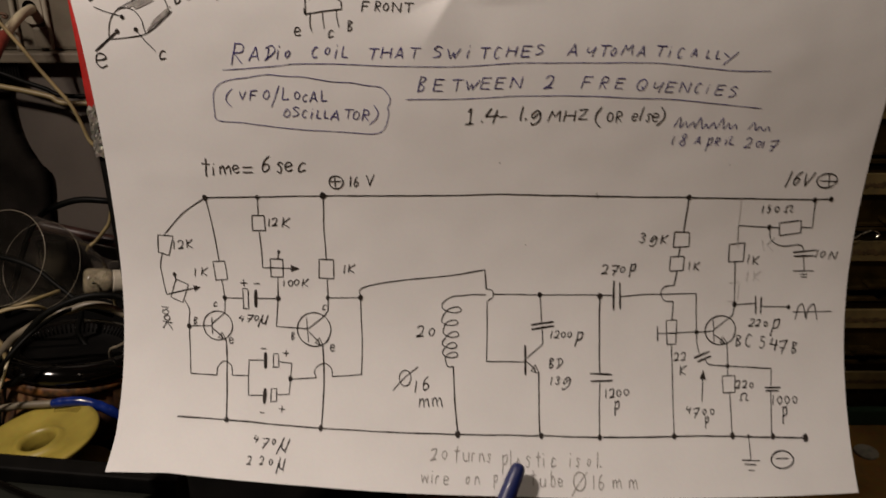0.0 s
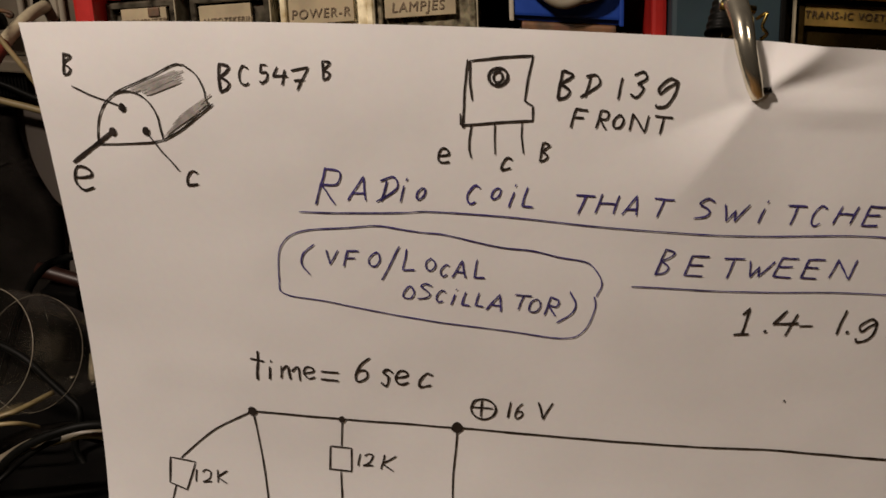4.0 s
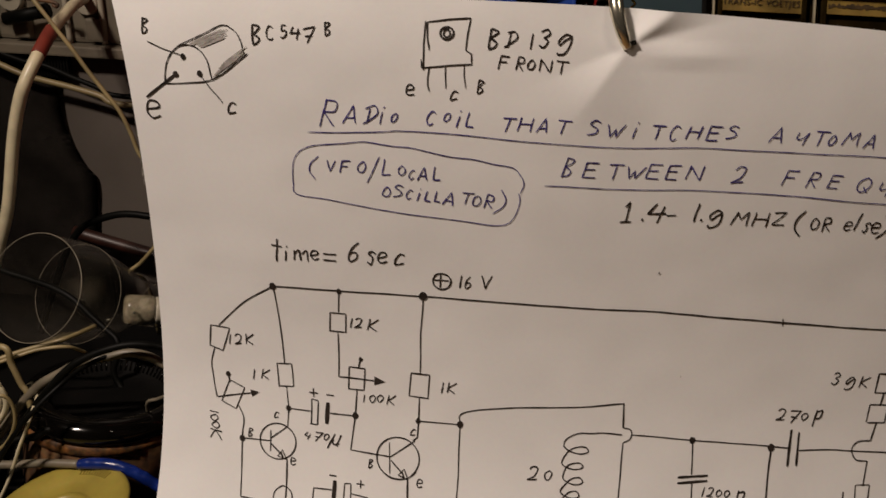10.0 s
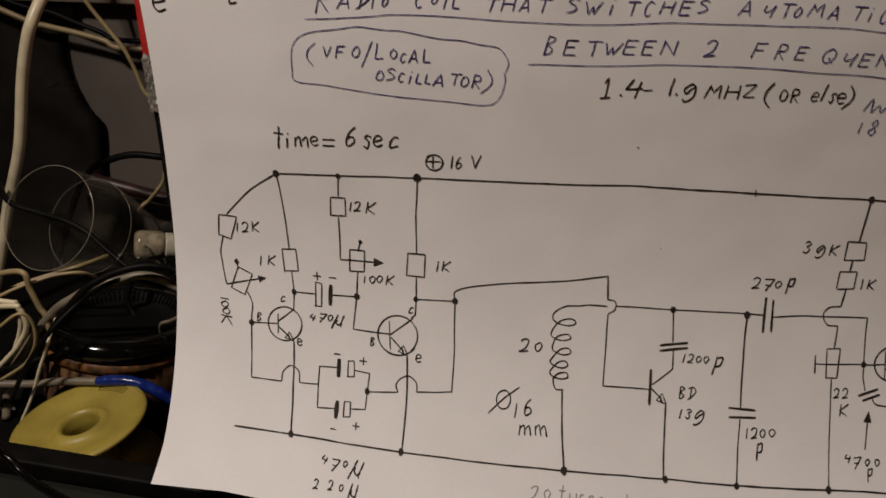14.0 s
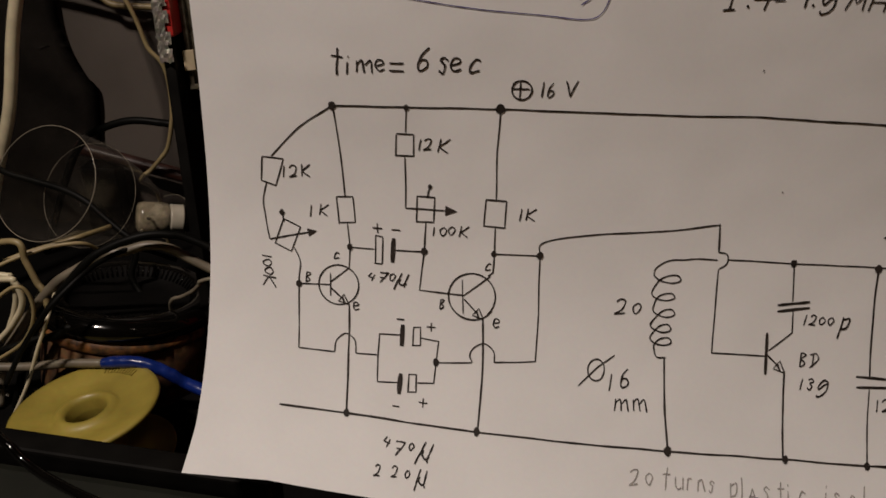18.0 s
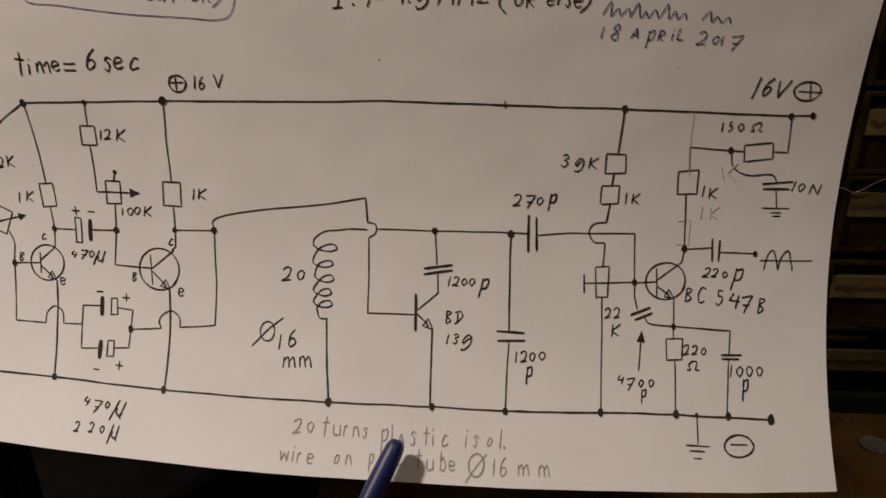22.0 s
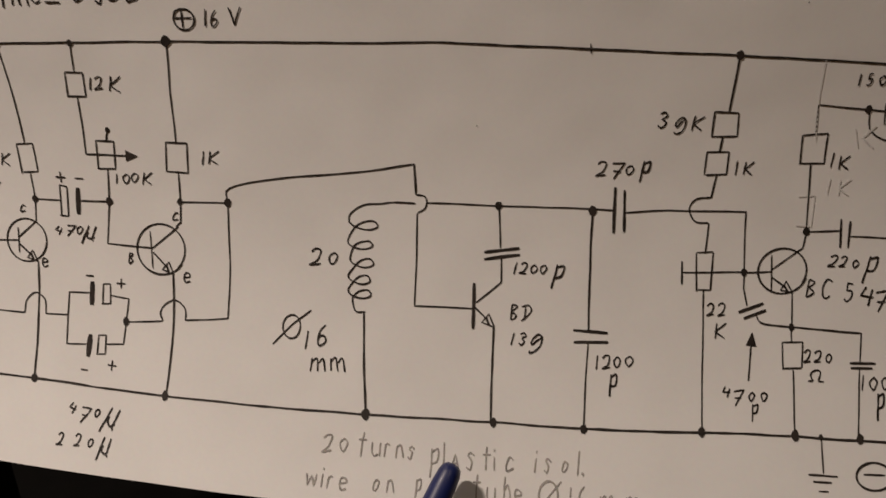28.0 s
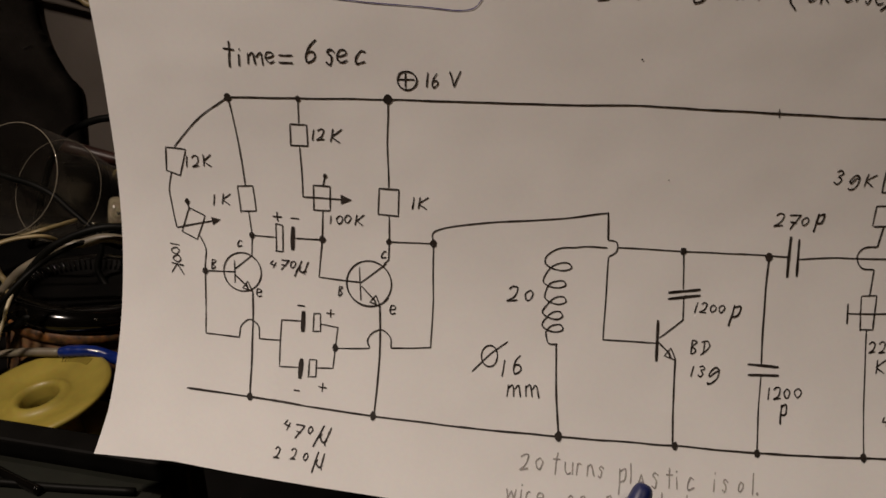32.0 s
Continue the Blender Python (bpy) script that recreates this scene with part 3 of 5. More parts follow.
def arrow(p, q, size, hollow=False):
    bm = bmesh.new()
    p, q = Vector(p), Vector(q)
    way = (q - p).normalized()
    across = Vector((-way.y, way.x))
    back = q - way * size
    ribbon(bm, (p, back), 0.48)
    wings = (back + across * size * 0.42, back - across * size * 0.42)
    if hollow:
        # drawn as an outline, with a stroke or two of filling
        ribbon(bm, (q, wings[0], wings[1], q), 0.42)
        ribbon(bm, (back + across * size * 0.1, q.lerp(wings[1], 0.4)), 0.8)
    else:
        bm.faces.new([bm.verts.new(on_sheet(*r, 0.0002)) for r in (q, *wings)])
    part("ink_arrow", bm, BLACK_INK, sheet)


def coil(loops, foot):
    """The coil symbol: from each place on its left side one small loop swings out to the right."""
    bm = bmesh.new()
    line = []
    for a, b, reach in loops:
        line += [(a, b), (a + 0.25 * reach, b - 1.4), (a + 0.7 * reach, b - 1.9), (a + reach, b - 1.1), (a + 0.86 * reach, b + 0.2), (a + 0.5 * reach, b - 0.1), (a + 0.22 * reach, b - 1.5)]
    line += [(foot[0] - 3.6, foot[1] + 2.4), (foot[0] - 2.6, foot[1] + 0.1), foot]
    ribbon(bm, flat_curve(line, 6), 0.42, 0.5)
    part("coil_symbol", bm, BLACK_INK, sheet)


def shade(p, q, h):
    """Pencil shading between two points, as a row of short strokes."""
    bm = bmesh.new()
    p, q = Vector(p), Vector(q)
    for k in range(9):
        d = Vector((abs(h) * 0.04 * k, -h * 0.115 * k))
        ribbon(bm, (p.lerp(q, 0.12 * rng.random() + 0.03 * k) + d, q.lerp(p, 0.25 * rng.random()) + d), rng.uniform(0.16, 0.36))
    part("pencil_shading", bm, PENCIL, sheet)


# letters as pen strokes on a grid six wide and nine high; a tilde marks a bent stroke
STROKES = {
    "1": "30 39", "2": "~07 29 58 43 00|00 61", "3": "~08 39 57 25|~25 53 30 01", "4": "28 04 64|57 40", "5": "59 19 15|~15 55 52 20 01", "6": "~49 16 02 20 52 44 14 02",
    "7": "08 69 20|14 54", "8": "~57 39 17 35 52 30 02 24 57", "9": "~68 39 06 14 36 68|~68 64 41 10 01", "0": "~39 06 12 30 52 66 39",
    "A": "00 39 60|13 53", "B": "10 19|~19 58 36 15|~15 53 41 10", "C": "~58 29 05 11 30 51", "D": "20 28|~08 49 66 43 00", "E": "60 00 09 69|05 55", "F": "00 09 69|05 55",
    "H": "00 09|60 69|05 65", "I": "17 39 30|00 60", "K": "10 19|69 14 60", "L": "09 00 60", "M": "00 19 34 59 60", "N": "00 09 60 69", "O": "~39 17 04 11 30 51 64 57 39", "P": "10 19|~19 59 55 14",
    "Q": "~39 17 04 11 30 51 64 57 39|33 60", "R": "10 19|~19 58 55 15|15 60", "S": "~58 29 07 35 53 41 00", "T": "09 69|39 30", "U": "~09 05 24 56 69|69 50", "V": "09 30 69", "W": "09 20 36 40 69", "Y": "08 35|69 10", "Z": "09 69 00 60",
    "b": "09 00|~04 36 62 30 01", "c": "~65 36 13 10 30 61", "e": "~03 54 46 16 03 11 30 61", "i": "30 36|38 49", "l": "39 30", "m": "06 00|~04 26 30|~34 56 60", "n": "06 00|~05 36 60",
    "o": "~36 14 11 30 52 55 36", "p": "10 19|~18 59 55 14", "r": "06 00|~04 26 56", "s": "~65 36 15 43 30 01", "t": "39 30|06 66", "u": "~06 02 20 51|66 60", "v": "06 30 66", "w": "06 10 35 50 66",
    "Ω": "00 20|~20 15 38 57 40|40 60", "µ": "29 00|~26 24 43 64|69 53 62", "+": "31 39|05 65", "-": "05 65", "/": "00 69", "(": "~59 16 13 50", ")": "~19 56 53 10", "=": "06 66|03 63", ".": "30 31",
}
# each letter's width for its height
WIDE = {
    "A": 0.75, "B": 0.55, "C": 0.65, "D": 0.72, "E": 0.85, "F": 0.68, "H": 0.9, "I": 0.5, "K": 0.85, "L": 0.55, "M": 1.1, "N": 0.95, "O": 0.72, "Q": 0.9, "R": 0.62, "S": 0.8, "T": 1.05, "U": 0.8, "V": 0.75, "W": 1.35, "Y": 1.05, "Z": 1.0,
    "0": 0.75, "1": 0.08, "2": 0.68, "3": 0.6, "4": 0.75, "5": 0.5, "6": 0.5, "7": 0.75, "8": 0.62, "9": 0.58,
    "b": 0.34, "c": 0.58, "e": 0.58, "i": 0.08, "l": 0.08, "m": 0.9, "n": 0.52, "o": 0.52, "p": 0.42, "r": 0.4, "s": 0.4, "t": 0.42, "u": 0.5, "v": 0.45, "w": 0.8,
    "Ω": 1.5, "µ": 0.6, "+": 0.95, "-": 0.9, "/": 0.3, "(": 0.4, ")": 0.4, "=": 0.66, ".": 0.1,
}


def write(text, spots, slant=0.1, ink=BLACK_INK, turn=0):
    """Handwriting: each letter stands at its spot on the sheet (middle, base line, height)."""
    bm = bmesh.new()
    if len(text) > 2 and not turn:
        tilt = math.atan2(spots[-1][1] - spots[0][1], spots[-1][0] - spots[0][0]) * 0.5
    else:
        tilt = radians(turn)
    along = Vector((math.cos(tilt), math.sin(tilt)))
    up = Vector((-along.y, along.x))
    for c, (a, b, h) in zip(text, spots):
        wide = WIDE[c] * h
        lean = slant + rng.uniform(-0.04, 0.04)
        pen = min(0.52, max(0.40, h * 0.1)) if ink == BLACK_INK else 0.36
        if c == ".":
            blot(bm, a, b + 0.4, 0.36, 0.36)
            continue
        for stroke in STROKES[c].split("|"):
            line = []
            for spot in stroke.lstrip("~").split():
                x, y = int(spot[0]) / 6 - 0.5 + rng.uniform(-0.035, 0.035), int(spot[1]) / 9 + rng.uniform(-0.02, 0.02)
                line.append(Vector((a, b)) + along * (x * wide + lean * (y - 0.5) * h) + up * y * h)
            ribbon(bm, flat_curve(line, 6) if stroke[0] == "~" else line, pen, 0.35)
    part("handwriting", bm, ink, sheet)


def scrawl(p, q, h, n):
    """A name that is not spelled out: an unreadable wavy line of its size and colour."""
    bm = bmesh.new()
    p, q = Vector(p), Vector(q)
    line = []
    for k in range(2 * n + 1):
        tall = h * (rng.uniform(0.85, 1.0) if k % 6 == 1 else rng.uniform(0.4, 0.6))
        line.append(p.lerp(q, (k + rng.uniform(-0.2, 0.2)) / (2 * n)) + Vector((tall * 0.25, tall)) * (k % 2) + Vector((0, rng.uniform(0, 0.3))))
    ribbon(bm, flat_curve(line, 4), 0.36, 0.5)
    part("handwriting", bm, BLUE, sheet, "unreadable wavy line in blue pen")


# supply rail, its nodes and the left half of the circuit
wire((43.4, 106.3), (64.5, 107.1), (90.7, 107.8), (163.8, 108.6), (198.6, 107.2), (236.4, 105.6), (290.7, 102.1), (297.2, 102), w=0.55)
node(43.4, 106.3, 1.4)
node(64.5, 106.9, 1)
node(90.7, 107.8, 1.6)
node(236.4, 105.6, 1.3)
node(290.4, 101.9, 1.3)
node(297.7, 101.9, 1.2)
wire((198.8, 108.4), (199.1, 106.1), w=0.4)
wire((43.4, 106.3), (33.8, 99.6), (24.7, 90), bend=True)
wire((21.8, 89.6), (28.2, 89.4), (25.7, 81.2), (21.2, 82.4), (21.8, 89.6))
wire((22.9, 81.8), (21.7, 76.8), (22.2, 71.6), (23.4, 64.8), bend=True)
arrow((23.4, 64.8), (38.2, 68.7), 2.9)
box(29.2, 66.6, 5.6, 8.2, -20)
node(27.4, 73.3, 1)
wire((27.4, 73.3), (28, 70.5))
wire((31.1, 63), (33.1, 58.7), (32.7, 52.5), (33.3, 34.3), bend=True)
node(32.7, 52.5, 1.2)
wire((43.4, 106.3), (45.1, 95.6), (46.8, 79.6), bend=True)
box(47, 75.9, 4.5, 7.7, 5)
wire((47.5, 71.9), (48.3, 64.8), (48.1, 58.8), (42.6, 54))
node(48.3, 64.8, 1.1)
wire((48.3, 64.8), (55.7, 64.9))
box(57.1, 64.9, 2.4, 7.8)
plate((61.5, 68.5), (61.3, 61.4), 1.4)
wire((62.1, 65.1), (70.6, 65.4))
node(70.6, 65.4, 1.3)
ring(45, 53.5, 6, 5.8)
wire((42.5, 56.7), (42.6, 50))
wire((32.7, 52.5), (42.4, 53.3))
arrow((42.6, 52.4), (48.5, 47.9), 3.2, True)
wire((48.5, 48.1), (49.2, 18.9), w=0.66)
node(49.2, 18.9, 1.2)
wire((33.3, 34.3), (44.5, 34.4))
wire((44.5, 34.4), (44.9, 37.5), (47.6, 39.8), (50.5, 38.3), (51, 34.7), bend=True)
wire((51, 34.7), (57.9, 34.9))
wire((64.5, 40.9), (58.1, 40.6), (57.9, 34.9), (58.1, 27.8), (64, 28.1))
plate((65, 43.9), (65, 37.9), 1.5)
box(69.3, 41.1, 2.4, 5.1)
plate((65.1, 30.6), (64.8, 25.2), 1.5)
box(68.7, 28.5, 2.1, 4.7)
wire((70.7, 40.7), (76.1, 40.3), (75.5, 34.5), (75.1, 29), (70.2, 28.6))
node(75.5, 34.5, 1.2)
wire((75.5, 34.5), (86.2, 35.5))
wire((86.2, 35.5), (85.5, 37.6), (87.1, 39.9), (89.9, 40.8), (92.5, 39), (92.8, 36), bend=True)
wire((92.8, 36), (104.8, 37.3), (105, 50.4), (104.5, 66.6))
wire((64.5, 106.9), (64.4, 99.7))
box(64.1, 96.2, 5.1, 6.6)
wire((64.3, 92.7), (64.8, 77.7))
arrow((64.8, 77.7), (79.9, 77.9), 3.5)
box(70.6, 77.7, 5.1, 7.2)
wire((71, 81.2), (71.6, 84.2))
node(71.7, 84.5, 0.8)
wire((70.9, 74.2), (70.6, 65.4), (69.6, 54.1), (83, 53.7))
wire((93.3, 113.6), (98.3, 113.7))
wire((95.7, 115.6), (95.7, 111.3))
wire((90.7, 107.8), (90.5, 95.6), (90.9, 81.7))
box(91, 78, 6.2, 7.6)
wire((91.1, 73.8), (91.3, 66.3), (91.2, 60.9), (89.8, 59.7))
node(91.1, 66.3, 1)
wire((91.1, 66.3), (104.5, 66.6))
node(104.5, 66.6, 1.3)
wire((104.5, 66.6), (105.3, 70.5), (118.8, 73.4), (141.6, 76), (154.6, 78), bend=True)
wire((154.8, 78.3), (155.4, 70.3), w=0.66)
wire((155.4, 70.3), (157.9, 69.7), (158.1, 67.2), (155.9, 65.6), bend=True)
wire((155.9, 65.6), (155.7, 42.6), (171.5, 42.5))
ring(85.3, 53.6, 6.8, 6.6)
wire((82.3, 58.2), (82.9, 48.5), w=0.4)
wire((82.7, 53.7), (90.5, 59.8))
arrow((83, 52.6), (89, 47.2), 3.2, True)
wire((88.8, 47.4), (89.5, 33.2), (88.7, 18.2), bend=True, w=0.66)
node(88.5, 18.2, 1.2)
# ground rail
wire((28.1, 18.7), (49.2, 18.9), (88.5, 18.2), (143.9, 17.5), (177.5, 17), (200.9, 16.2), (231.3, 15.8), (255.4, 15), (286, 12.9), w=0.55)
node(143.9, 17.5, 1.4)
node(177.5, 17, 1.1)
node(200.9, 16.2, 1.1)
node(231.3, 15.8, 1.2)
node(255.4, 15, 1.3)
node(262, 14.7, 0.7)
node(272.2, 14.2, 1.2)
node(286, 12.9, 1.5)
# coil, tuning capacitors and the switching transistor
coil([(137.5, 63.0, 7.8), (137.4, 58.0, 6.6), (138.0, 53.4, 6.3), (137.7, 49.3, 5.9), (137.8, 45.7, 6.0)], (142.6, 40.6))
wire((155.3, 68.1), (150.0, 68.3), (146.3, 67.8), (142.5, 67.5), (139.5, 66.3), (137.8, 64.5), (137.7, 63.0), bend=True)
wire((142.1, 40.6), (142.4, 34.2), (143.0, 26.4), (143.9, 17.7), w=0.62)
ring(122.7, 36.2, 2.3, 2.8, w=0.42)
wire((117.6, 31.9), (123.2, 37.1), (127.8, 40.4))
ring(96.1, 113.4, 2.7, 2.6)
ring(294.9, 109.6, 4.3, 2.9)
wire((158.1, 68.3), (177.2, 67.9), (201.6, 67.4), (207.5, 67))
node(177.2, 67.9, 1.2)
node(201.7, 66.9, 1.4)
wire((177.2, 67.9), (178, 57.3))
plate((173.8, 56.2), (183, 57.4), 0.7)
plate((173.8, 54.5), (183.1, 55.7), 0.7)
wire((178.4, 54.9), (178.5, 48.9), (172, 43.9))
plate((171.3, 48.6), (171.5, 37.6), 0.8)
arrow((171.5, 42.9), (177, 38.1), 3.2, True)
wire((176.8, 38.8), (176.8, 17), w=0.66)
wire((201.7, 66.9), (201.6, 50.4), (201.7, 37.7), w=0.66)
plate((197.8, 37.8), (206.8, 37.2), 0.7)
plate((198, 35), (207, 35), 0.7)
wire((201.7, 34.6), (200.9, 16.2))
plate((207.3, 72.8), (207.4, 61.3), 0.8)
plate((209.9, 72.1), (210.2, 61.6), 0.7)
wire((210.1, 66.5), (221.3, 67), (241.9, 66.6), (242.2, 51.6))
# oscillator transistor and its resistors
wire((236.4, 105.6), (235.2, 91.4), w=0.66)
box(234.7, 88.5, 6.4, 6)
wire((234.2, 85.3), (233.7, 81.4), w=0.66)
box(233.3, 78.7, 5.9, 5.5)
wire((233.5, 75.8), (232.5, 70.2), w=0.66)
wire((232.5, 70.2), (228.5, 69.7), (226.9, 67.3), (228.7, 64.3), (232.2, 63.9), bend=True)
wire((232.2, 63.9), (231.7, 56.3))
box(231.7, 52, 4, 8.9)
wire((225.8, 51.8), (242.2, 51.6))
plate((225.8, 54.4), (226, 48.8), 0.6)
wire((231.7, 47.3), (231.7, 31.1), (231.3, 15.8))
node(242.2, 51.6, 1.1)
wire((242.2, 51.6), (249.4, 51.7))
ring(252.5, 51.9, 6.3, 5.5)
wire((249.4, 55.8), (249.6, 47.2))
wire((249.6, 52.1), (257.6, 57.3), (258.3, 61.2))
arrow((249.6, 50.4), (255.4, 46.5), 3.2, True)
wire((255.1, 46.7), (255.1, 38.5))
wire((242.2, 51.6), (242.2, 47.7), (243.3, 43.5))
plate((241.1, 42), (247.6, 44.2), 0.8)
plate((242.5, 40.5), (248.3, 42.5), 0.7)
wire((245.6, 41.4), (247.7, 39.4), (255.1, 38.5), bend=True)
node(255.1, 38.5, 1)
arrow((243.7, 26.5), (244.8, 37.5), 3.3)
wire((255.1, 38.5), (255.2, 35.3))
box(255.3, 32.1, 5.3, 6.2)
wire((255.5, 28.8), (255.4, 15))
wire((255.1, 38.5), (273.8, 36.7), (273.3, 30.2))
plate((270.6, 30), (277.5, 29.8), 0.6)
plate((270.8, 29), (276.6, 28.7), 0.5)
wire((273.2, 28.7), (271.7, 14.2))
wire((262, 14.7), (261.9, 7.7))
wire((258.1, 7.5), (265.6, 7.2))
wire((259.2, 6.2), (263.9, 6))
wire((260.4, 4.6), (262.9, 4.5))
ring(275, 7.1, 4.5, 2.6)
wire((272.3, 7.5), (277.7, 7.2))
wire((291.7, 109.7), (299.8, 109.2))
wire((295.6, 112.2), (295.9, 106.7))
wire((290.7, 102.1), (290.7, 90.5), (286.1, 90.8))
box(281.1, 91.1, 9.5, 5.3, 4)
wire((276.4, 91.3), (271.7, 91.8), (258.2, 93.2), (258.5, 86))
node(271.7, 91.8, 1.2)
wire((272, 91.1), (273.1, 86.4), (278.3, 83.6), (285.8, 83.6), (288.2, 81), bend=True)
plate((283, 80.8), (293.5, 81.1), 0.6)
plate((283.4, 79.2), (292.4, 78.9), 0.6)
wire((287.9, 78.9), (288.5, 72.9))
wire((283.5, 73.2), (292.8, 72.7))
wire((286.6, 71.7), (290.1, 71.5))
wire((287.1, 70.5), (289.9, 70.4))
box(258.3, 82.2, 6.6, 7.3)
wire((258, 78.5), (258.2, 70.1), (258.3, 61.2))
node(258.3, 61.4, 1.2)
wire((258.3, 61.4), (267.5, 61.4))
plate((267.5, 64.3), (267.6, 57.2), 0.6)
plate((270, 63.7), (269.8, 57.1), 0.6)
wire((270, 59.9), (282, 59))
node(282, 59, 1)
wire((283.7, 56.9), (301.5, 56.2), w=0.4)
wire((285, 54), (286.2, 58.3), (288.2, 59.9), (289.3, 56.8), (289.8, 54.1), (291, 57.6), (293.3, 59.6), (294.1, 56.5), (294.6, 53.4), bend=True, w=0.5)
# circuit labels in black ink
write("B", [(9.4, 180.7, 4.1)], 0.12)
write("e", [(10.0, 156.6, 7.6)], 0.12)
write("c", [(33.6, 160.1, 4.6)], 0.12)
write("BC547B", [(42.0, 179.8, 5.3), (46.0, 181.4, 3.6), (49.8, 182.1, 3.3), (53.0, 181.9, 3.7), (56.8, 181.2, 4.1), (61.9, 183.5, 3.5)], 0.1)
write("BD139", [(106.7, 182.4, 5.3), (111.5, 183.1, 4.2), (116.9, 182.9, 4.1), (120.4, 183.6, 4.5), (125.6, 181.8, 5.5)], 0.12)
write("FRONT", [(110.0, 177.4, 3.5), (114.3, 177.4, 3.5), (117.3, 177.7, 2.6), (121.1, 177.3, 3.1), (125.5, 176.9, 3.3)], 0.12)
write("e", [(85.0, 168.9, 4.1)], 0.12)
write("c", [(97.0, 168.4, 3.6)], 0.1)
write("B", [(104.2, 170.5, 3.7)], 0.1)
write("I.4-", [(148.5, 136.2, 6.0), (152.7, 136.9, 5.1), (156.8, 136.4, 6.5), (160.8, 137.2, 3.1)], 0.2)
write("1.9", [(167.4, 137.3, 5.7), (169.4, 137.6, 5.1), (172.9, 135.8, 5.4)], 0.03)
write("MH", [(180.6, 136.9, 4.1), (186.4, 136.9, 4.2)], 0.2)
write("Z", [(191.5, 137.7, 3.6)], 0.1)
write("(OR", [(197.9, 134.5, 7.4), (202.2, 136.7, 3.4), (205.7, 136.2, 4.1)], 0.15)
write("else)", [(211.8, 136.6, 3.9), (214.1, 136.6, 5.4), (217.2, 136.1, 4.5), (220.0, 136.1, 4.3), (221.9, 134.3, 7.1)], 0.15)
write("time=", [(45.1, 115.0, 7.5), (48.0, 115.4, 5.1), (52.9, 116.0, 4.9), (57.2, 116.7, 4.3), (61.7, 114.8, 6.2)], 0.05)
write("6", [(69.5, 117.3, 6.4)], 0.2)
write("sec", [(74.8, 116.9, 6.3), (78.2, 117.7, 5.0), (83.2, 117.7, 5.1)], 0.15)
write("12K", [(28.4, 83.9, 3.5), (31.3, 84.3, 3.4), (34.9, 84.8, 3.6)], 0.1)
write("12K", [(68.5, 94.8, 3.3), (70.8, 95.1, 3.3), (75.2, 94.6, 4.0)], 0.15)
write("1K", [(36.3, 72.7, 3.6), (40.1, 73.4, 3.4)], 0.1)
write("100K", [(73.3, 70.3, 2.5), (76.0, 70.5, 2.5), (78.5, 70.9, 2.5), (82.0, 70.5, 3.2)], 0.1)
write("100K", [(20.9, 59.6, 3.1), (21.3, 57.6, 2.7), (21.8, 55.2, 2.7), (21.3, 52.4, 4.1)], 0.05, turn=-90)
write("1K", [(98.2, 76.4, 3.5), (101.0, 76.6, 3.5)], 0.1)
write("+", [(56.5, 69.3, 3.2)], 0)
write("-", [(62.0, 69.4, 2.9)], 0)
write("470µ", [(55.0, 55.5, 2.6), (58.3, 55.2, 3.3), (61.3, 56.1, 2.1), (63.8, 53.4, 5.2)], 0.15)
write("c", [(44.3, 61.1, 2.7)], 0.1)
write("B", [(35.6, 53.3, 3.0)], 0.1)
write("e", [(50.7, 46.8, 3.1)], 0.1)
write("c", [(89.7, 61.5, 2.8)], 0.1)
write("B", [(76.6, 49.2, 2.9)], 0.1)
write("e", [(92.9, 45.5, 3.4)], 0.1)
write("-", [(64.2, 43.8, 2.7)], 0)
write("+", [(73.6, 42.4, 2.8)], 0)
write("-", [(64.1, 20.7, 2.4)], 0)
write("+", [(72.2, 22.3, 2.7)], 0)
write("470µ", [(61.9, 12.1, 2.7), (65.5, 10.4, 3.5), (69.3, 12.0, 1.8), (72.9, 8.6, 5.9)], 0.15)
write("220µ", [(59.6, 5.2, 2.6), (64.7, 5.5, 2.4), (68.6, 5.7, 1.7), (72.5, 3.0, 5.0)], 0.1)
write("16V", [(101.9, 111.8, 4.1), (104.3, 111.8, 3.9), (109.5, 112.2, 4.3)], 0.1)
write("20", [(128.8, 51.5, 4.4), (133.4, 52.0, 3.0)], 0.15)
write("16", [(126.9, 31.1, 4.4), (131.3, 32.1, 4.9)], 0.1)
write("mm", [(130.5, 26.2, 4.4), (135.7, 26.5, 4.3)], 0)
write("1200p", [(181.9, 50.9, 3.0), (184.1, 51.0, 2.8), (186.9, 51.2, 2.1), (189.4, 51.2, 2.1), (192.8, 47.5, 5.8)], 0.1)
write("BD", [(182.1, 39.9, 3.7), (185.4, 39.9, 3.6)], 0.1)
write("139", [(181.7, 34.1, 2.8), (184.4, 34.1, 2.9), (187.7, 32.3, 4.4)], 0.1)
write("270p", [(203.4, 75.6, 3.7), (207.4, 74.9, 4.3), (210.7, 76.0, 2.3), (214.5, 74.0, 5.4)], 0.12)
write("39K", [(218.4, 87.8, 3.9), (222.8, 86.2, 4.2), (227.2, 87.1, 3.6)], 0.12)
write("1K", [(238.4, 75.9, 3.5), (241.5, 75.9, 3.2)], 0.1)
write("1K", [(263.6, 77.3, 3.8), (266.8, 76.8, 3.4)], 0.1)
write("220p", [(265.6, 52.5, 3.0), (268.4, 52.4, 2.7), (271.8, 52.2, 1.9), (275.3, 48.1, 6.9)], 0.15)
write("BC547B", [(260.0, 45.4, 4.2), (264.5, 45.1, 4.4), (270.3, 44.3, 4.2), (275.2, 43.1, 4.9), (279.1, 41.6, 5.0), (284.1, 41.3, 4.5)], 0.1)
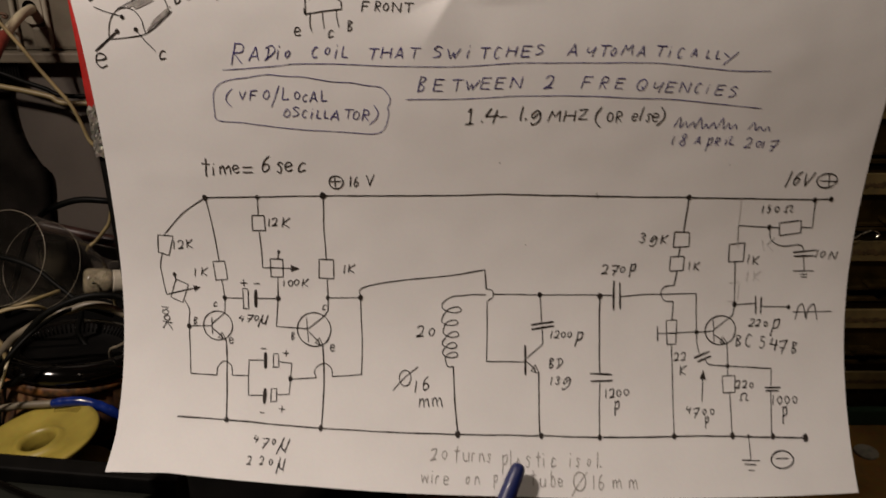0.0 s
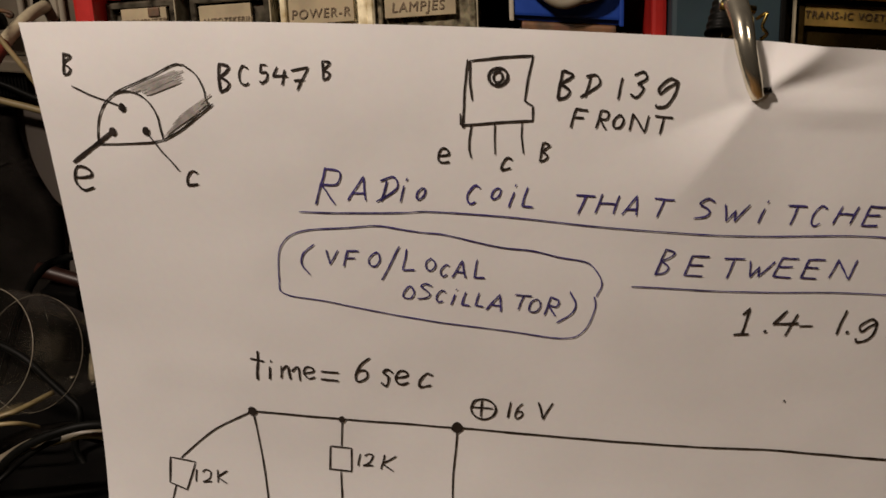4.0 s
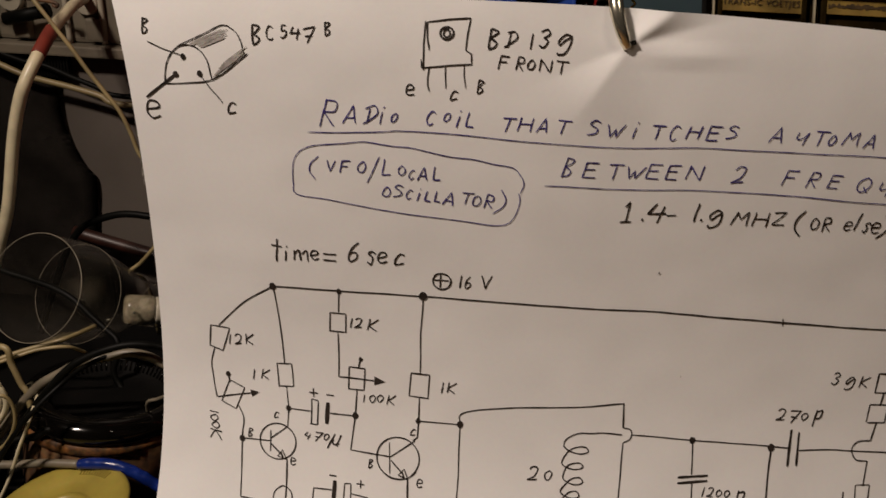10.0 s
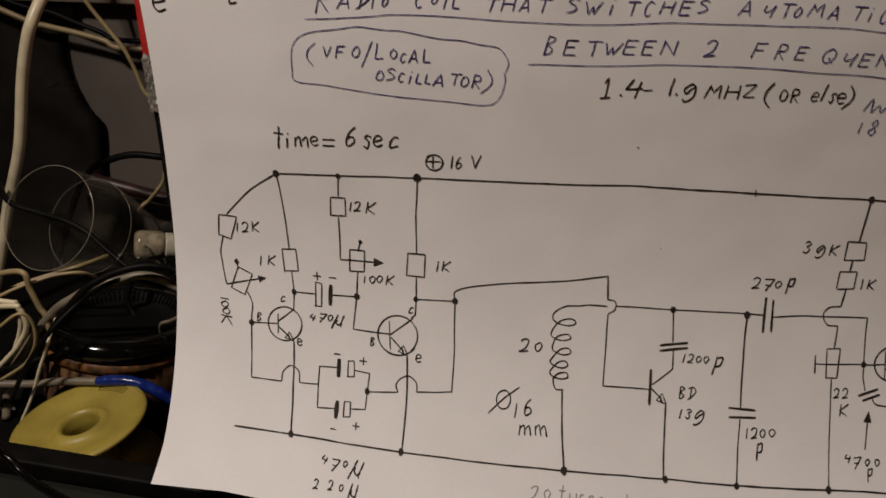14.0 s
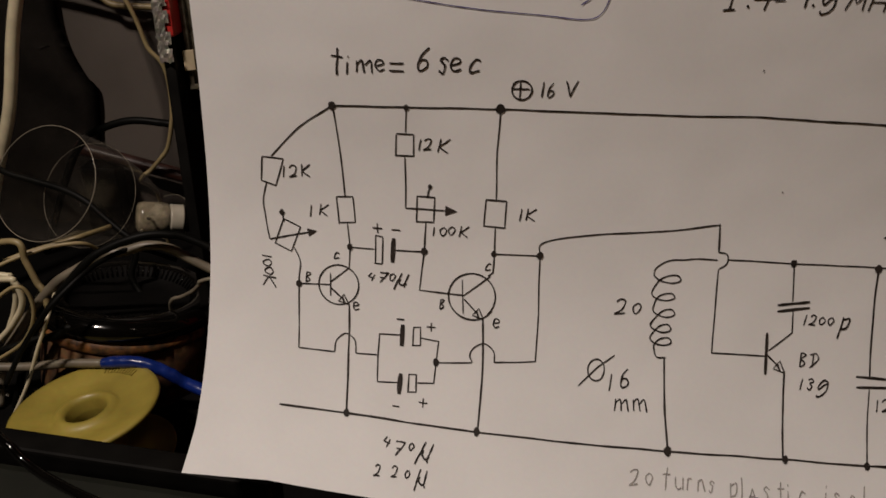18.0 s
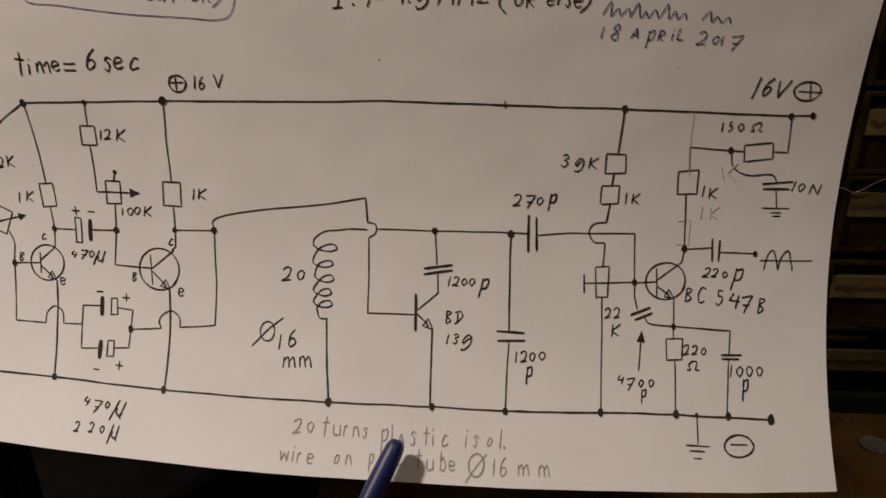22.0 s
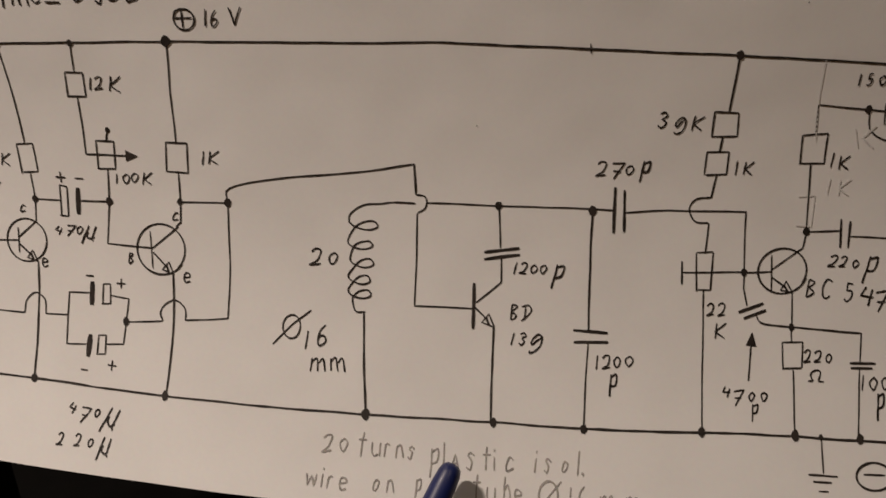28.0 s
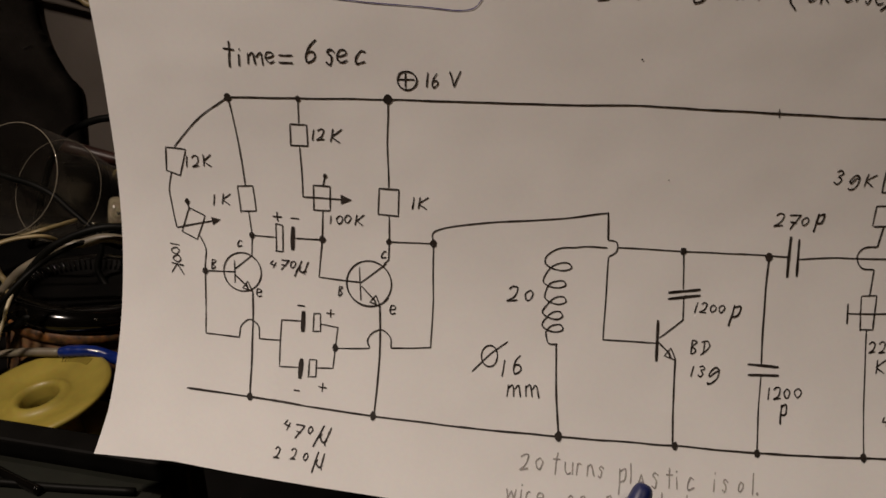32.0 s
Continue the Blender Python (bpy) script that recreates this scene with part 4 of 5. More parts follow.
write("22", [(233.7, 41.3, 2.8), (236.6, 41.3, 2.8)], 0.1)
write("K", [(236.2, 35.9, 3.6)], 0.15)
write("4700", [(237.9, 22.9, 2.6), (240.9, 21.2, 3.4), (244.5, 22.2, 1.9), (247.7, 22.2, 1.9)], 0.12)
write("p", [(245.2, 17.8, 3.7)], 0.1)
write("220", [(259.3, 30.5, 2.7), (262.1, 30.4, 2.6), (265.0, 30.4, 1.9)], 0.1)
write("Ω", [(261.4, 26.3, 2.6)], 0)
write("1000", [(273.8, 24.1, 3.3), (276.7, 24.2, 2.7), (279.8, 24.1, 2.7), (283.1, 24.0, 2.5)], 0.1)
write("p", [(278.2, 17.8, 5.5)], 0.1)
write("1200", [(204.2, 28.9, 3.1), (206.7, 29.1, 3.0), (209.5, 29.5, 2.2), (212.6, 29.6, 2.3)], 0.1)
write("p", [(208.4, 23.0, 4.8)], 0.1)
write("150Ω", [(268.2, 97.7, 3.0), (270.9, 97.7, 3.0), (274.3, 97.8, 2.4), (279.6, 97.7, 2.8)], 0.1)
write("16V", [(278.0, 107.7, 6.6), (282.2, 108.7, 5.3), (286.3, 107.9, 5.2)], 0.45)
write("10N", [(293.6, 78.1, 3.4), (296.3, 78.0, 2.5), (300.9, 77.0, 3.2)], 0.3)
# headings in blue ink
write("RADio", [(62.2, 158.5, 7.7), (68.5, 159.9, 4.9), (74.1, 160.2, 4.9), (77.3, 160.4, 5.0), (80.9, 161.1, 3.8)], 0.3, ink=BLUE)
write("CoiL", [(91.1, 161.0, 3.8), (95.6, 162.3, 3.6), (98.7, 160.8, 4.8), (102.2, 161.3, 3.9)], 0.25, ink=BLUE)
write("THAT", [(112.3, 160.5, 3.9), (117.2, 160.9, 3.9), (122.1, 160.9, 4.0), (127.5, 160.8, 3.8)], 0.28, ink=BLUE)
write("SWiTCHES", [(136.2, 161.1, 4.0), (141.8, 160.8, 3.5), (147.4, 160.7, 4.5), (153.4, 160.5, 3.9), (158.4, 160.7, 3.9), (163.4, 161.2, 3.6), (169.0, 161.1, 3.9), (174.1, 161.8, 3.6)], 0.28, ink=BLUE)
write("AUTOMATiCALLY", [(186.3, 161.2, 4.4), (192.9, 160.8, 3.6), (198.1, 160.8, 4.0), (201.6, 161.2, 2.8), (207.0, 161.2, 3.8), (212.6, 160.6, 4.0), (219.8, 160.4, 4.0), (223.4, 160.2, 3.9), (227.8, 159.8, 3.7), (233.2, 160.1, 3.1), (239.0, 159.5, 2.9), (242.9, 159.2, 3.1), (247.1, 156.5, 5.2)], 0.25, ink=BLUE)
write("BETWEEN", [(130.2, 148.6, 5.6), (136.5, 148.9, 4.2), (143.2, 148.7, 4.2), (148.7, 149.2, 3.5), (154.2, 149.6, 4.0), (159.4, 149.7, 3.8), (165.6, 149.7, 4.1)], 0.28, ink=BLUE)
write("2", [(178.0, 149.3, 4.8)], 0.2, ink=BLUE)
write("FREQUENCiES", [(192.2, 149.1, 4.5), (198.7, 148.9, 4.6), (205.0, 149.0, 3.7), (213.5, 148.2, 4.2), (219.7, 147.0, 4.2), (224.9, 147.1, 3.8), (230.6, 147.0, 3.8), (236.0, 146.6, 3.6), (239.7, 146.3, 3.6), (244.8, 145.6, 3.6), (250.4, 144.6, 3.9)], 0.28, ink=BLUE)
write("(VFO/LOCAL", [(57.5, 142.4, 7.0), (62.5, 145.4, 3.2), (66.7, 145.1, 3.7), (71.6, 145.8, 3.3), (75.0, 142.9, 7.6), (79.2, 145.7, 4.6), (83.2, 146.0, 2.7), (86.3, 144.9, 2.6), (89.4, 144.8, 3.8), (93.6, 145.3, 3.9)], 0.2, ink=BLUE)
write("OSCiLLATOR)", [(78.8, 138.9, 3.1), (82.4, 139.2, 3.6), (85.6, 138.8, 2.8), (88.2, 138.3, 4.0), (91.2, 138.6, 3.1), (94.0, 138.6, 3.1), (97.1, 137.8, 4.0), (102.1, 138.6, 3.4), (105.1, 138.3, 3.1), (108.5, 137.8, 4.2), (111.8, 136.1, 7.4)], 0.2, ink=BLUE)
write("18", [(227.8, 126.9, 3.5), (232.1, 126.4, 4.5)], 0.2, ink=BLUE)
write("ApRiL", [(238.1, 126.7, 3.1), (242.6, 123.9, 5.1), (245.9, 125.9, 3.2), (249.5, 125.8, 3.5), (252.2, 126.2, 3.2)], 0.2, ink=BLUE)
write("2017", [(258.8, 124.5, 3.9), (263.2, 124.6, 2.5), (265.2, 124.1, 3.0), (269.4, 122.4, 4.8)], 0.2, ink=BLUE)
wire((55.9, 156.4), (64.8, 157.0), (77.8, 158.2), (82.9, 158.7), (96.8, 158.9), (109.4, 158.4), (122.0, 158.0), (134.5, 157.8), (146.9, 157.9), (165.5, 158.8), (190.0, 158.6), (217.5, 158.1), (237.9, 155.9), (250.5, 154.5), (264.9, 153.9), bend=True, w=0.31, ink=BLUE)
wire((124.1, 145.6), (133.7, 145.9), (145.2, 145.8), (168.0, 146.7), (191.4, 146.4), (209.3, 145.3), (225.5, 144.4), (240.1, 142.8), (262.7, 139.7), bend=True, w=0.31, ink=BLUE)
wire((51.1, 139.8), (51.0, 144.2), (51.8, 148.6), (54.2, 151.2), (58.2, 152.8), (64.8, 153.7), (71.4, 154.7), (74.6, 154.7), (80.5, 154.2), (85.6, 154.0), (97.3, 152.2), (103.7, 152.0), (108.8, 151.1), (114.7, 150.2), (117.2, 147.9), (118.1, 145.6), (117.4, 142.9), bend=True, w=0.31, ink=BLUE)
wire((117.0, 142.9), (117.4, 140.5), (116.7, 136.8), (115.0, 134.0), (113.2, 133.0), (109.2, 132.7), (98.6, 133.4), (86.5, 133.9), (78.4, 134.6), (67.5, 135.9), (59.3, 136.7), (53.8, 136.9), (51.4, 137.9), (51.0, 139.7), bend=True, w=0.31, ink=BLUE)
scrawl((227.3, 133.5), (253.6, 131.8), 4.4, 9)
scrawl((258.1, 131.5), (267.6, 130.4), 3.2, 3)
# coil note in soft pencil
write("20", [(134.4, 9.2, 3.7), (138.7, 9.7, 2.6)], 0.1, ink=PENCIL)
write("turns", [(143.5, 8.7, 5.1), (147.2, 9.1, 4.1), (150.3, 9.0, 3.8), (153.7, 8.9, 3.8), (156.5, 8.8, 3.6)], 0.1, ink=PENCIL)
write("plAstic", [(162.7, 5.5, 5.6), (165.1, 7.8, 4.7), (168.0, 7.4, 2.8), (172.0, 7.4, 4.9), (176.1, 7.4, 4.6), (178.2, 7.4, 4.1), (182.0, 7.5, 3.9)], 0.08, ink=PENCIL)
write("isol.", [(188.7, 7.4, 4.1), (191.8, 7.4, 3.9), (196.2, 7.7, 3.1), (199.5, 7.0, 4.9), (200.7, 7.0, 4.0)], 0.1, ink=PENCIL)
write("wire", [(130.8, 2.6, 3.4), (133.7, 2.5, 3.7), (135.8, 2.3, 3.4), (139.3, 2.2, 3.4)], 0.1, ink=PENCIL)
write("on", [(147.8, 2.5, 3.1), (151.7, 2.3, 3.4)], 0.1, ink=PENCIL)
write("p", [(158.7, 1.0, 4.0)], 0.05, ink=PENCIL)
write("vC", [(164.3, 2.7, 3.3), (167.8, 2.7, 2.7)], 0.05, ink=PENCIL)
write("tube", [(173.8, 2.0, 4.6), (177.5, 1.7, 3.9), (181.6, 1.7, 4.7), (184.4, 1.8, 3.2)], 0.05, ink=PENCIL)
write("16", [(197.6, 0.8, 4.1), (200.7, 0.9, 4.2)], 0.05, ink=PENCIL)
write("mm", [(206.9, 1.0, 3.6), (213.3, 0.8, 3.7)], 0, ink=PENCIL)
ring(192.0, 3.2, 2.3, 2.6, ink=PENCIL)
wire((188.7, -0.8), (192.0, 2.9), (195.2, 5.9), ink=PENCIL)
# transistor sketches along the upper edge
wire((14.2, 167.0), (14.6, 170.8), (15.6, 174.1), (17.7, 176.8), (20.5, 178.2), (23.1, 178.2), (25.4, 177.1), (27.1, 174.7), (27.9, 171.3), (28.3, 169.2), bend=True, w=0.38)
wire((13.7, 167.0), (18.8, 167.6), (25.6, 168.4), (28.4, 169.2), w=0.38)
wire((18.7, 177.8), (23.3, 180.1), (27.4, 182.1), (31.4, 184.1), (33.3, 184.4), bend=True, w=0.38)
wire((33.3, 184.4), (35.8, 182.9), (37.4, 180.3), (37.9, 177.9), (38.4, 176.8), bend=True, w=0.38)
wire((28.4, 169.2), (31.9, 171.4), (35.4, 174.2), (39.2, 177.2), w=0.44)
wire((9.9, 178.6), (13.6, 177.1), (19.5, 175.5), w=0.38)
wire((8.0, 162.6), (12.4, 166.1), (17.4, 170.0), w=0.8)
wire((24.9, 170.4), (27.2, 167.4), (29.4, 164.9), (31.1, 163.0), bend=True, w=0.44)
node(20.2, 175.1, 0.95)
node(17.6, 170.0, 1.00)
node(24.8, 170.7, 0.95)
shade((21.4, 178.5), (33.6, 183.9), 2.4)
shade((28.1, 169.4), (38.7, 177.5), -2.6)
wire((88.9, 188.6), (94.7, 189.5), (100.3, 190.0), (99.7, 185.9), (99.5, 181.8), (101.1, 180.9), (101.3, 178.2), (95.5, 177.6), (88.0, 176.5), w=0.46)
wire((88.3, 188.7), (88.0, 182.8), (88.2, 176.0), w=0.46)
wire((88.9, 188.6), (89.1, 184.6), (89.7, 181.3), w=0.44)
wire((87.5, 178.7), (87.7, 176.6), (88.5, 176.1), w=0.44)
ring(94.2, 185.9, 1.75, 1.7, w=0.55)
ring(94.2, 185.9, 0.8, 1.0, w=0.46)
wire((89.8, 176.9), (89.5, 173.8), (89.6, 171.9), (90.1, 170.3), w=0.38)
wire((94.2, 177.1), (94.4, 174.1), (94.7, 171.3), w=0.38)
wire((99.4, 177.8), (99.5, 175.1), (100.1, 171.8), w=0.38)

# pencil that was rubbed out
wire((258.6, 104.4), (258.2, 96), (258.7, 84), w=0.35, ink=FAINT)
wire((269, 87), (270.2, 82.2), w=0.4, ink=FAINT)
wire((274.4, 87.6), (271.2, 84.6), (274.2, 82), w=0.5, ink=FAINT)
write("1K", [(263.4, 70.4, 4), (267.5, 70.2, 4)], 0.1, FAINT)
wire((255.6, 70), (259.8, 70.2), (259.6, 62.5), (255.4, 62.8), w=0.4, ink=FAINT)

# specks
for a, b, r in ((160, 121, 0.28), (171, 88, 0.2), (252, 118, 0.2)):
    node(a, b, r)

# ---- clip that holds the sheet ----
clip = thing("crocodile_clip", "chrome crocodile clip with black ribbed sleeve, gripping the paper", "clip")


def jaw(points, r0, r1, open_way):
    """A tapering half-round jaw along a bent line."""
    bm = bmesh.new()
    line = smooth_line(points, 6)
    rows = []
    for i, q in enumerate(line):
        t = i / (len(line) - 1)
        r = r0 + (r1 - r0) * t
        ahead = (line[min(i + 1, len(line) - 1)] - line[max(i - 1, 0)]).normalized()
        side = ahead.cross(Vector(open_way)).normalized()
        out = side.cross(ahead)
        outer = [q + r * (math.cos(a) * side + 0.8 * math.sin(a) * out) for a in [math.pi * k / 10 for k in range(11)]]
        inner = [q + (r - 0.0005) * (math.cos(a) * side + 0.8 * math.sin(a) * out) for a in [math.pi * (10 - k) / 10 for k in range(11)]]
        rows.append([bm.verts.new(v) for v in outer + inner])
    n = len(rows[0])
    for a, b in zip(rows, rows[1:]):
        for k in range(n):
            bm.faces.new((a[k], a[(k + 1) % n], b[(k + 1) % n], b[k]))
    bm.faces.new(rows[0][::-1])
    bm.faces.new(rows[-1])
    return bm


part("jaw", jaw([(-0.0008, 0.3040, 0.2415), (-0.0002, 0.2995, 0.2385), (0.0004, 0.2966, 0.2348), (0.0018, 0.2954, 0.2308), (0.0033, 0.2957, 0.2276), (0.0044, 0.2964, 0.2258)], 0.0022, 0.0013, (-0.15, -1, 0.3)), CHROME, clip, smooth=True)
part("jaw", jaw([(0.0000, 0.3110, 0.2415), (0.0010, 0.3095, 0.2350), (0.0025, 0.3065, 0.2290), (0.0036, 0.3045, 0.2262)], 0.0020, 0.0012, (0, 1, 0)), CHROME, clip, smooth=True)
part("tip_stud", tube([(0.0050, 0.2962, 0.2268), (0.0064, 0.2962, 0.2272)], 0.0007, 8), GLOSS, clip, "dark stud at the tip", smooth=True)
part("copper_strands", tube([(0.0040, 0.3050, 0.2385), (0.0052, 0.3035, 0.2398), (0.0047, 0.3030, 0.2375), (0.0058, 0.3030, 0.2362), (0.0050, 0.3035, 0.2350)], 0.00035, 6), BRASS, clip, "loose copper strands", smooth=True)
part("spring_pin", tube([(-0.0030, 0.3055, 0.2405), (0.0036, 0.3055, 0.2400)], 0.0008, 8), BRASS, clip, smooth=True)
ribs = []
for k in range(132):
    t = k / 131
    ribs.append((0.0031 - 0.0012 * min(1.0, t * 4.5) - (0.0003 if (k // 2) % 2 else 0), 0.050 * t))
sleeve = part("sleeve", turned([(0.0001, 0.0), *ribs, (0.0001, 0.050)], 20), RUBBER, clip, "black ribbed rubber sleeve", smooth=True)
sleeve.matrix_local = Matrix.Translation((-0.0006, 0.3105, 0.2345)) @ Vector((0.004, 0.020, 0.032)).to_track_quat("Z", "Y").to_matrix().to_4x4()
part("lead", tube([(0.0038, 0.3335, 0.2760), (0.0040, 0.3400, 0.2850), (-0.001, 0.37, 0.31), (0.010, 0.43, 0.345), (0.030, 0.4535, 0.350)], 0.0022, 8), RUBBER, clip, "black lead", smooth=True)

# ---- pen leaning on the sheet ----
pen = thing("pen", "navy blue plastic pen leaning against the lower paper", "pen")
tip, tail = Vector((0.0300, 0.2481, 0.0540)), Vector((-0.0270, 0.1600, -0.0405))
turn = (tail - tip).to_track_quat("Z", "Y").to_matrix().to_4x4()
pen.matrix_world = Matrix.Translation(tip) @ turn
length = (tail - tip).length
part("barrel", turned([(0.0001, 0), (0.0015, 0.0002), (0.0024, 0.0010), (0.0029, 0.0024), (0.0032, 0.006), (0.0037, 0.04), (0.0040, 0.09), (0.0041, length - 0.016)], 28), NAVY, pen, smooth=True)
part("cap", turned([(0.0041, length - 0.0158), (0.0044, length - 0.0155), (0.0044, length - 0.002), (0.0038, length), (0.0001, length)], 28), NAVY, pen, smooth=True)

# ---- tray in front, at the left ----
tray = thing("tray", "grey-green plastic tray with black rear rim", "tray")
tray.matrix_world = Matrix.Translation((-0.180, 0.2868, 0)) @ pose(0, 0, 0, 0, 0, -7)
part("base", slab((-0.32, -0.19, -0.045), (0.060, -0.0062, 0.0185), 0.004), DULL, tray)
part("rim", slab((-0.32, -0.0060, -0.045), (0.066, 0.0040, 0.0242), 0.0012), BLACK, tray)
thing("cable", "glossy black cable crossing the grey tray", "cable", tube([(-0.2480, 0.3120, 0.0275), (-0.2137, 0.2870, 0.0262), (-0.2083, 0.2836, 0.0256), (-0.2031, 0.2810, 0.0225), (-0.1952, 0.2771, 0.0205), (-0.1858, 0.2724, 0.0203), (-0.1759, 0.2680, 0.0203), (-0.1625, 0.2626, 0.0203)], 0.0016, 10), GLOSS, smooth=True)
thing("cable", "thin black cable lying along the tray", "cable", tube([(-0.195, 0.264, 0.0200), (-0.179, 0.2655, 0.0200), (-0.158, 0.2650, 0.0200), (-0.131, 0.2655, 0.0200)], 0.0013, 8), RUBBER, smooth=True)

# ---- yellow spool ----
spool = thing("wire_spool", "empty yellow plastic wire spool lying tilted on clutter", "spool")
axis = Vector((-0.13, -0.02, 1.0)).normalized()
spool.matrix_world = Matrix.Translation((-0.2208, 0.3522, -0.0138)) @ axis.to_track_quat("Z", "Y").to_matrix().to_4x4() @ pose(0, 0, 0, 0, 0, 52) @ Matrix.Scale(0.93, 4)
part("flange", turned([(0.0088, -0.006), (0.0093, -0.0008), (0.0105, 0.0016), (0.0128, 0.0019), (0.0146, 0.0006), (0.0165, -0.0004), (0.0230, 0.0010), (0.0320, 0.0032), (0.0345, 0.0030), (0.0352, 0.0018), (0.0345, 0.0004), (0.0300, 0.0000), (0.0180, -0.0030), (0.0130, -0.0040)], 64), YELLOW, spool, smooth=True)
part("hub", turned([(0.0130, -0.0040), (0.0130, -0.030), (0.0088, -0.030), (0.0088, -0.006)], 48), YELLOW, spool, smooth=True)
part("flange", turned([(0.0130, -0.0290), (0.0340, -0.0290), (0.0350, -0.0300), (0.0340, -0.0312), (0.0088, -0.0312)], 64), YELLOW, spool, smooth=True)
bm = bmesh.new()
for k in range(11):
    a = radians(90 + k * 3.4)
    tube([(0.0268 * math.cos(a), 0.0268 * math.sin(a), 0.0022), (0.0310 * math.cos(a), 0.0310 * math.sin(a), 0.0033)], 0.0004, 6, bm=bm)
part("ribs", bm, YELLOW, spool, "moulded grip ribs")

# ---- tin with a black lid ----
tin = thing("tin", "rusty tin with glossy black lid and flaking rim", "tin")
tin.matrix_world = pose(-0.2350, 0.4230, -0.0445, -8, 6, 0)
part("body", turned([(0.0001, 0), (0.0420, 0), (0.0430, 0.0015), (0.0430, 0.0370), (0.0415, 0.0385), (0.0425, 0.0395)], 64), RUST, tin, smooth=True)
part("lid", turned([(0.0432, 0.0396), (0.0450, 0.0402), (0.0455, 0.0440), (0.0435, 0.0480), (0.0380, 0.0505), (0.0335, 0.0490)], 64), GLOSS, tin, "glossy black lid", smooth=True)
bm = bmesh.new()
for k in range(72):
    a = 2 * math.pi * k / 72
    tube([(0.0300 * math.cos(a), 0.0300 * math.sin(a), 0.0445), (0.0338 * math.cos(a), 0.0338 * math.sin(a), 0.0492)], 0.0006, 5, bm=bm)
part("knurling", bm, GLOSS, tin, "knurled black inner ring", smooth=True)
part("lid_top", turned([(0.0335, 0.0489), (0.0300, 0.0440), (0.0200, 0.0425), (0.0001, 0.0425)], 48), MATTBLACK, tin, "matt black lid centre", smooth=True)
part("band", turned([(0.0431, 0.0325), (0.0444, 0.0335), (0.0446, 0.0375), (0.0431, 0.0390)], 64), RUSTBAND, tin, "rust-orange flaking rim band", smooth=True)

# ---- clear lamp funnel lying on the clutter ----
funnel = thing("glass_funnel", "clear glass lamp funnel with white socket, lying on its side", "glass")
mouth, foot = Vector((-0.2700, 0.440, 0.0575)), Vector((-0.2415, 0.5500, -0.0130))
way = foot - mouth
long = way.length
funnel.matrix_world = Matrix.Translation(mouth) @ way.to_track_quat("Z", "Y").to_matrix().to_4x4()
cone = part("cone", turned([(0.0300, 0.0), (0.0302, 0.012), (0.0298, 0.030), (0.0284, 0.036), (0.0235, 0.058), (0.0180, 0.076), (0.0152, 0.086), (0.0148, long * 0.84)], 64), GLASS, funnel, smooth=True)
cone.visible_shadow = False


def hoop(r, h, thick):
    """A thin moulded ring round the funnel's axis."""
    return tube([(r * math.cos(a * math.pi / 24), r * math.sin(a * math.pi / 24), h) for a in range(49)], thick, 6, 2)


part("rim", hoop(0.0299, 0, 0.00022), GLASSRIM, funnel, "thick glass rim", smooth=True)
part("step", hoop(0.0290, 0.0335, 0.00014), GLASSRIM, funnel, "moulded glass step", smooth=True)
part("collar", hoop(0.0148, long * 0.84, 0.0003), GLASSRIM, funnel, "narrow glass collar", smooth=True)
# the bulb lies askew inside the glass
askew = Matrix.Translation((-0.2533, 0.4980, 0.0136)) @ Vector((0.0293, 0.0140, -0.0064)).to_track_quat("Z", "Y").to_matrix().to_4x4()
bulb_end = part("bulb", turned([(0.0001, 0.0), (0.0066, 0.0003), (0.0087, 0.0014), (0.0095, 0.0040), (0.0096, 0.0150), (0.0090, 0.0176), (0.0080, 0.0190), (0.0001, 0.0190)], 48), FROST, funnel, "dusty frosted bulb", smooth=True)
ribbed = [(0.0084 + 0.0004 * (k % 2), 0.0192 + 0.0010 * k) for k in range(9)]
cap = part("cap", turned([(0.0001, 0.0191), *ribbed, (0.0001, 0.0273)], 40), SOCKET, funnel, "ribbed white end cap", smooth=True)
base = part("pin_plate", turned([(0.0001, 0.0275), (0.0078, 0.0276), (0.0080, 0.0300), (0.0066, 0.0322), (0.0001, 0.0322)], 32), GLOSS, funnel, "dark glossy base", smooth=True)
for piece in (bulb_end, cap, base):
    piece.matrix_world = askew
# small chrome bits added where the glass shows glints
for a, h in ((radians(200), 0.50), (radians(235), 0.53), (radians(300), 0.56)):
    part("contact", tube([(0.0165 * math.cos(a), 0.0165 * math.sin(a), long * h), (0.0158 * math.cos(a), 0.0158 * math.sin(a), long * (h + 0.03))], 0.0009, 8), CHROME, funnel, "small chrome bit standing in for a glint in the glass", smooth=True)

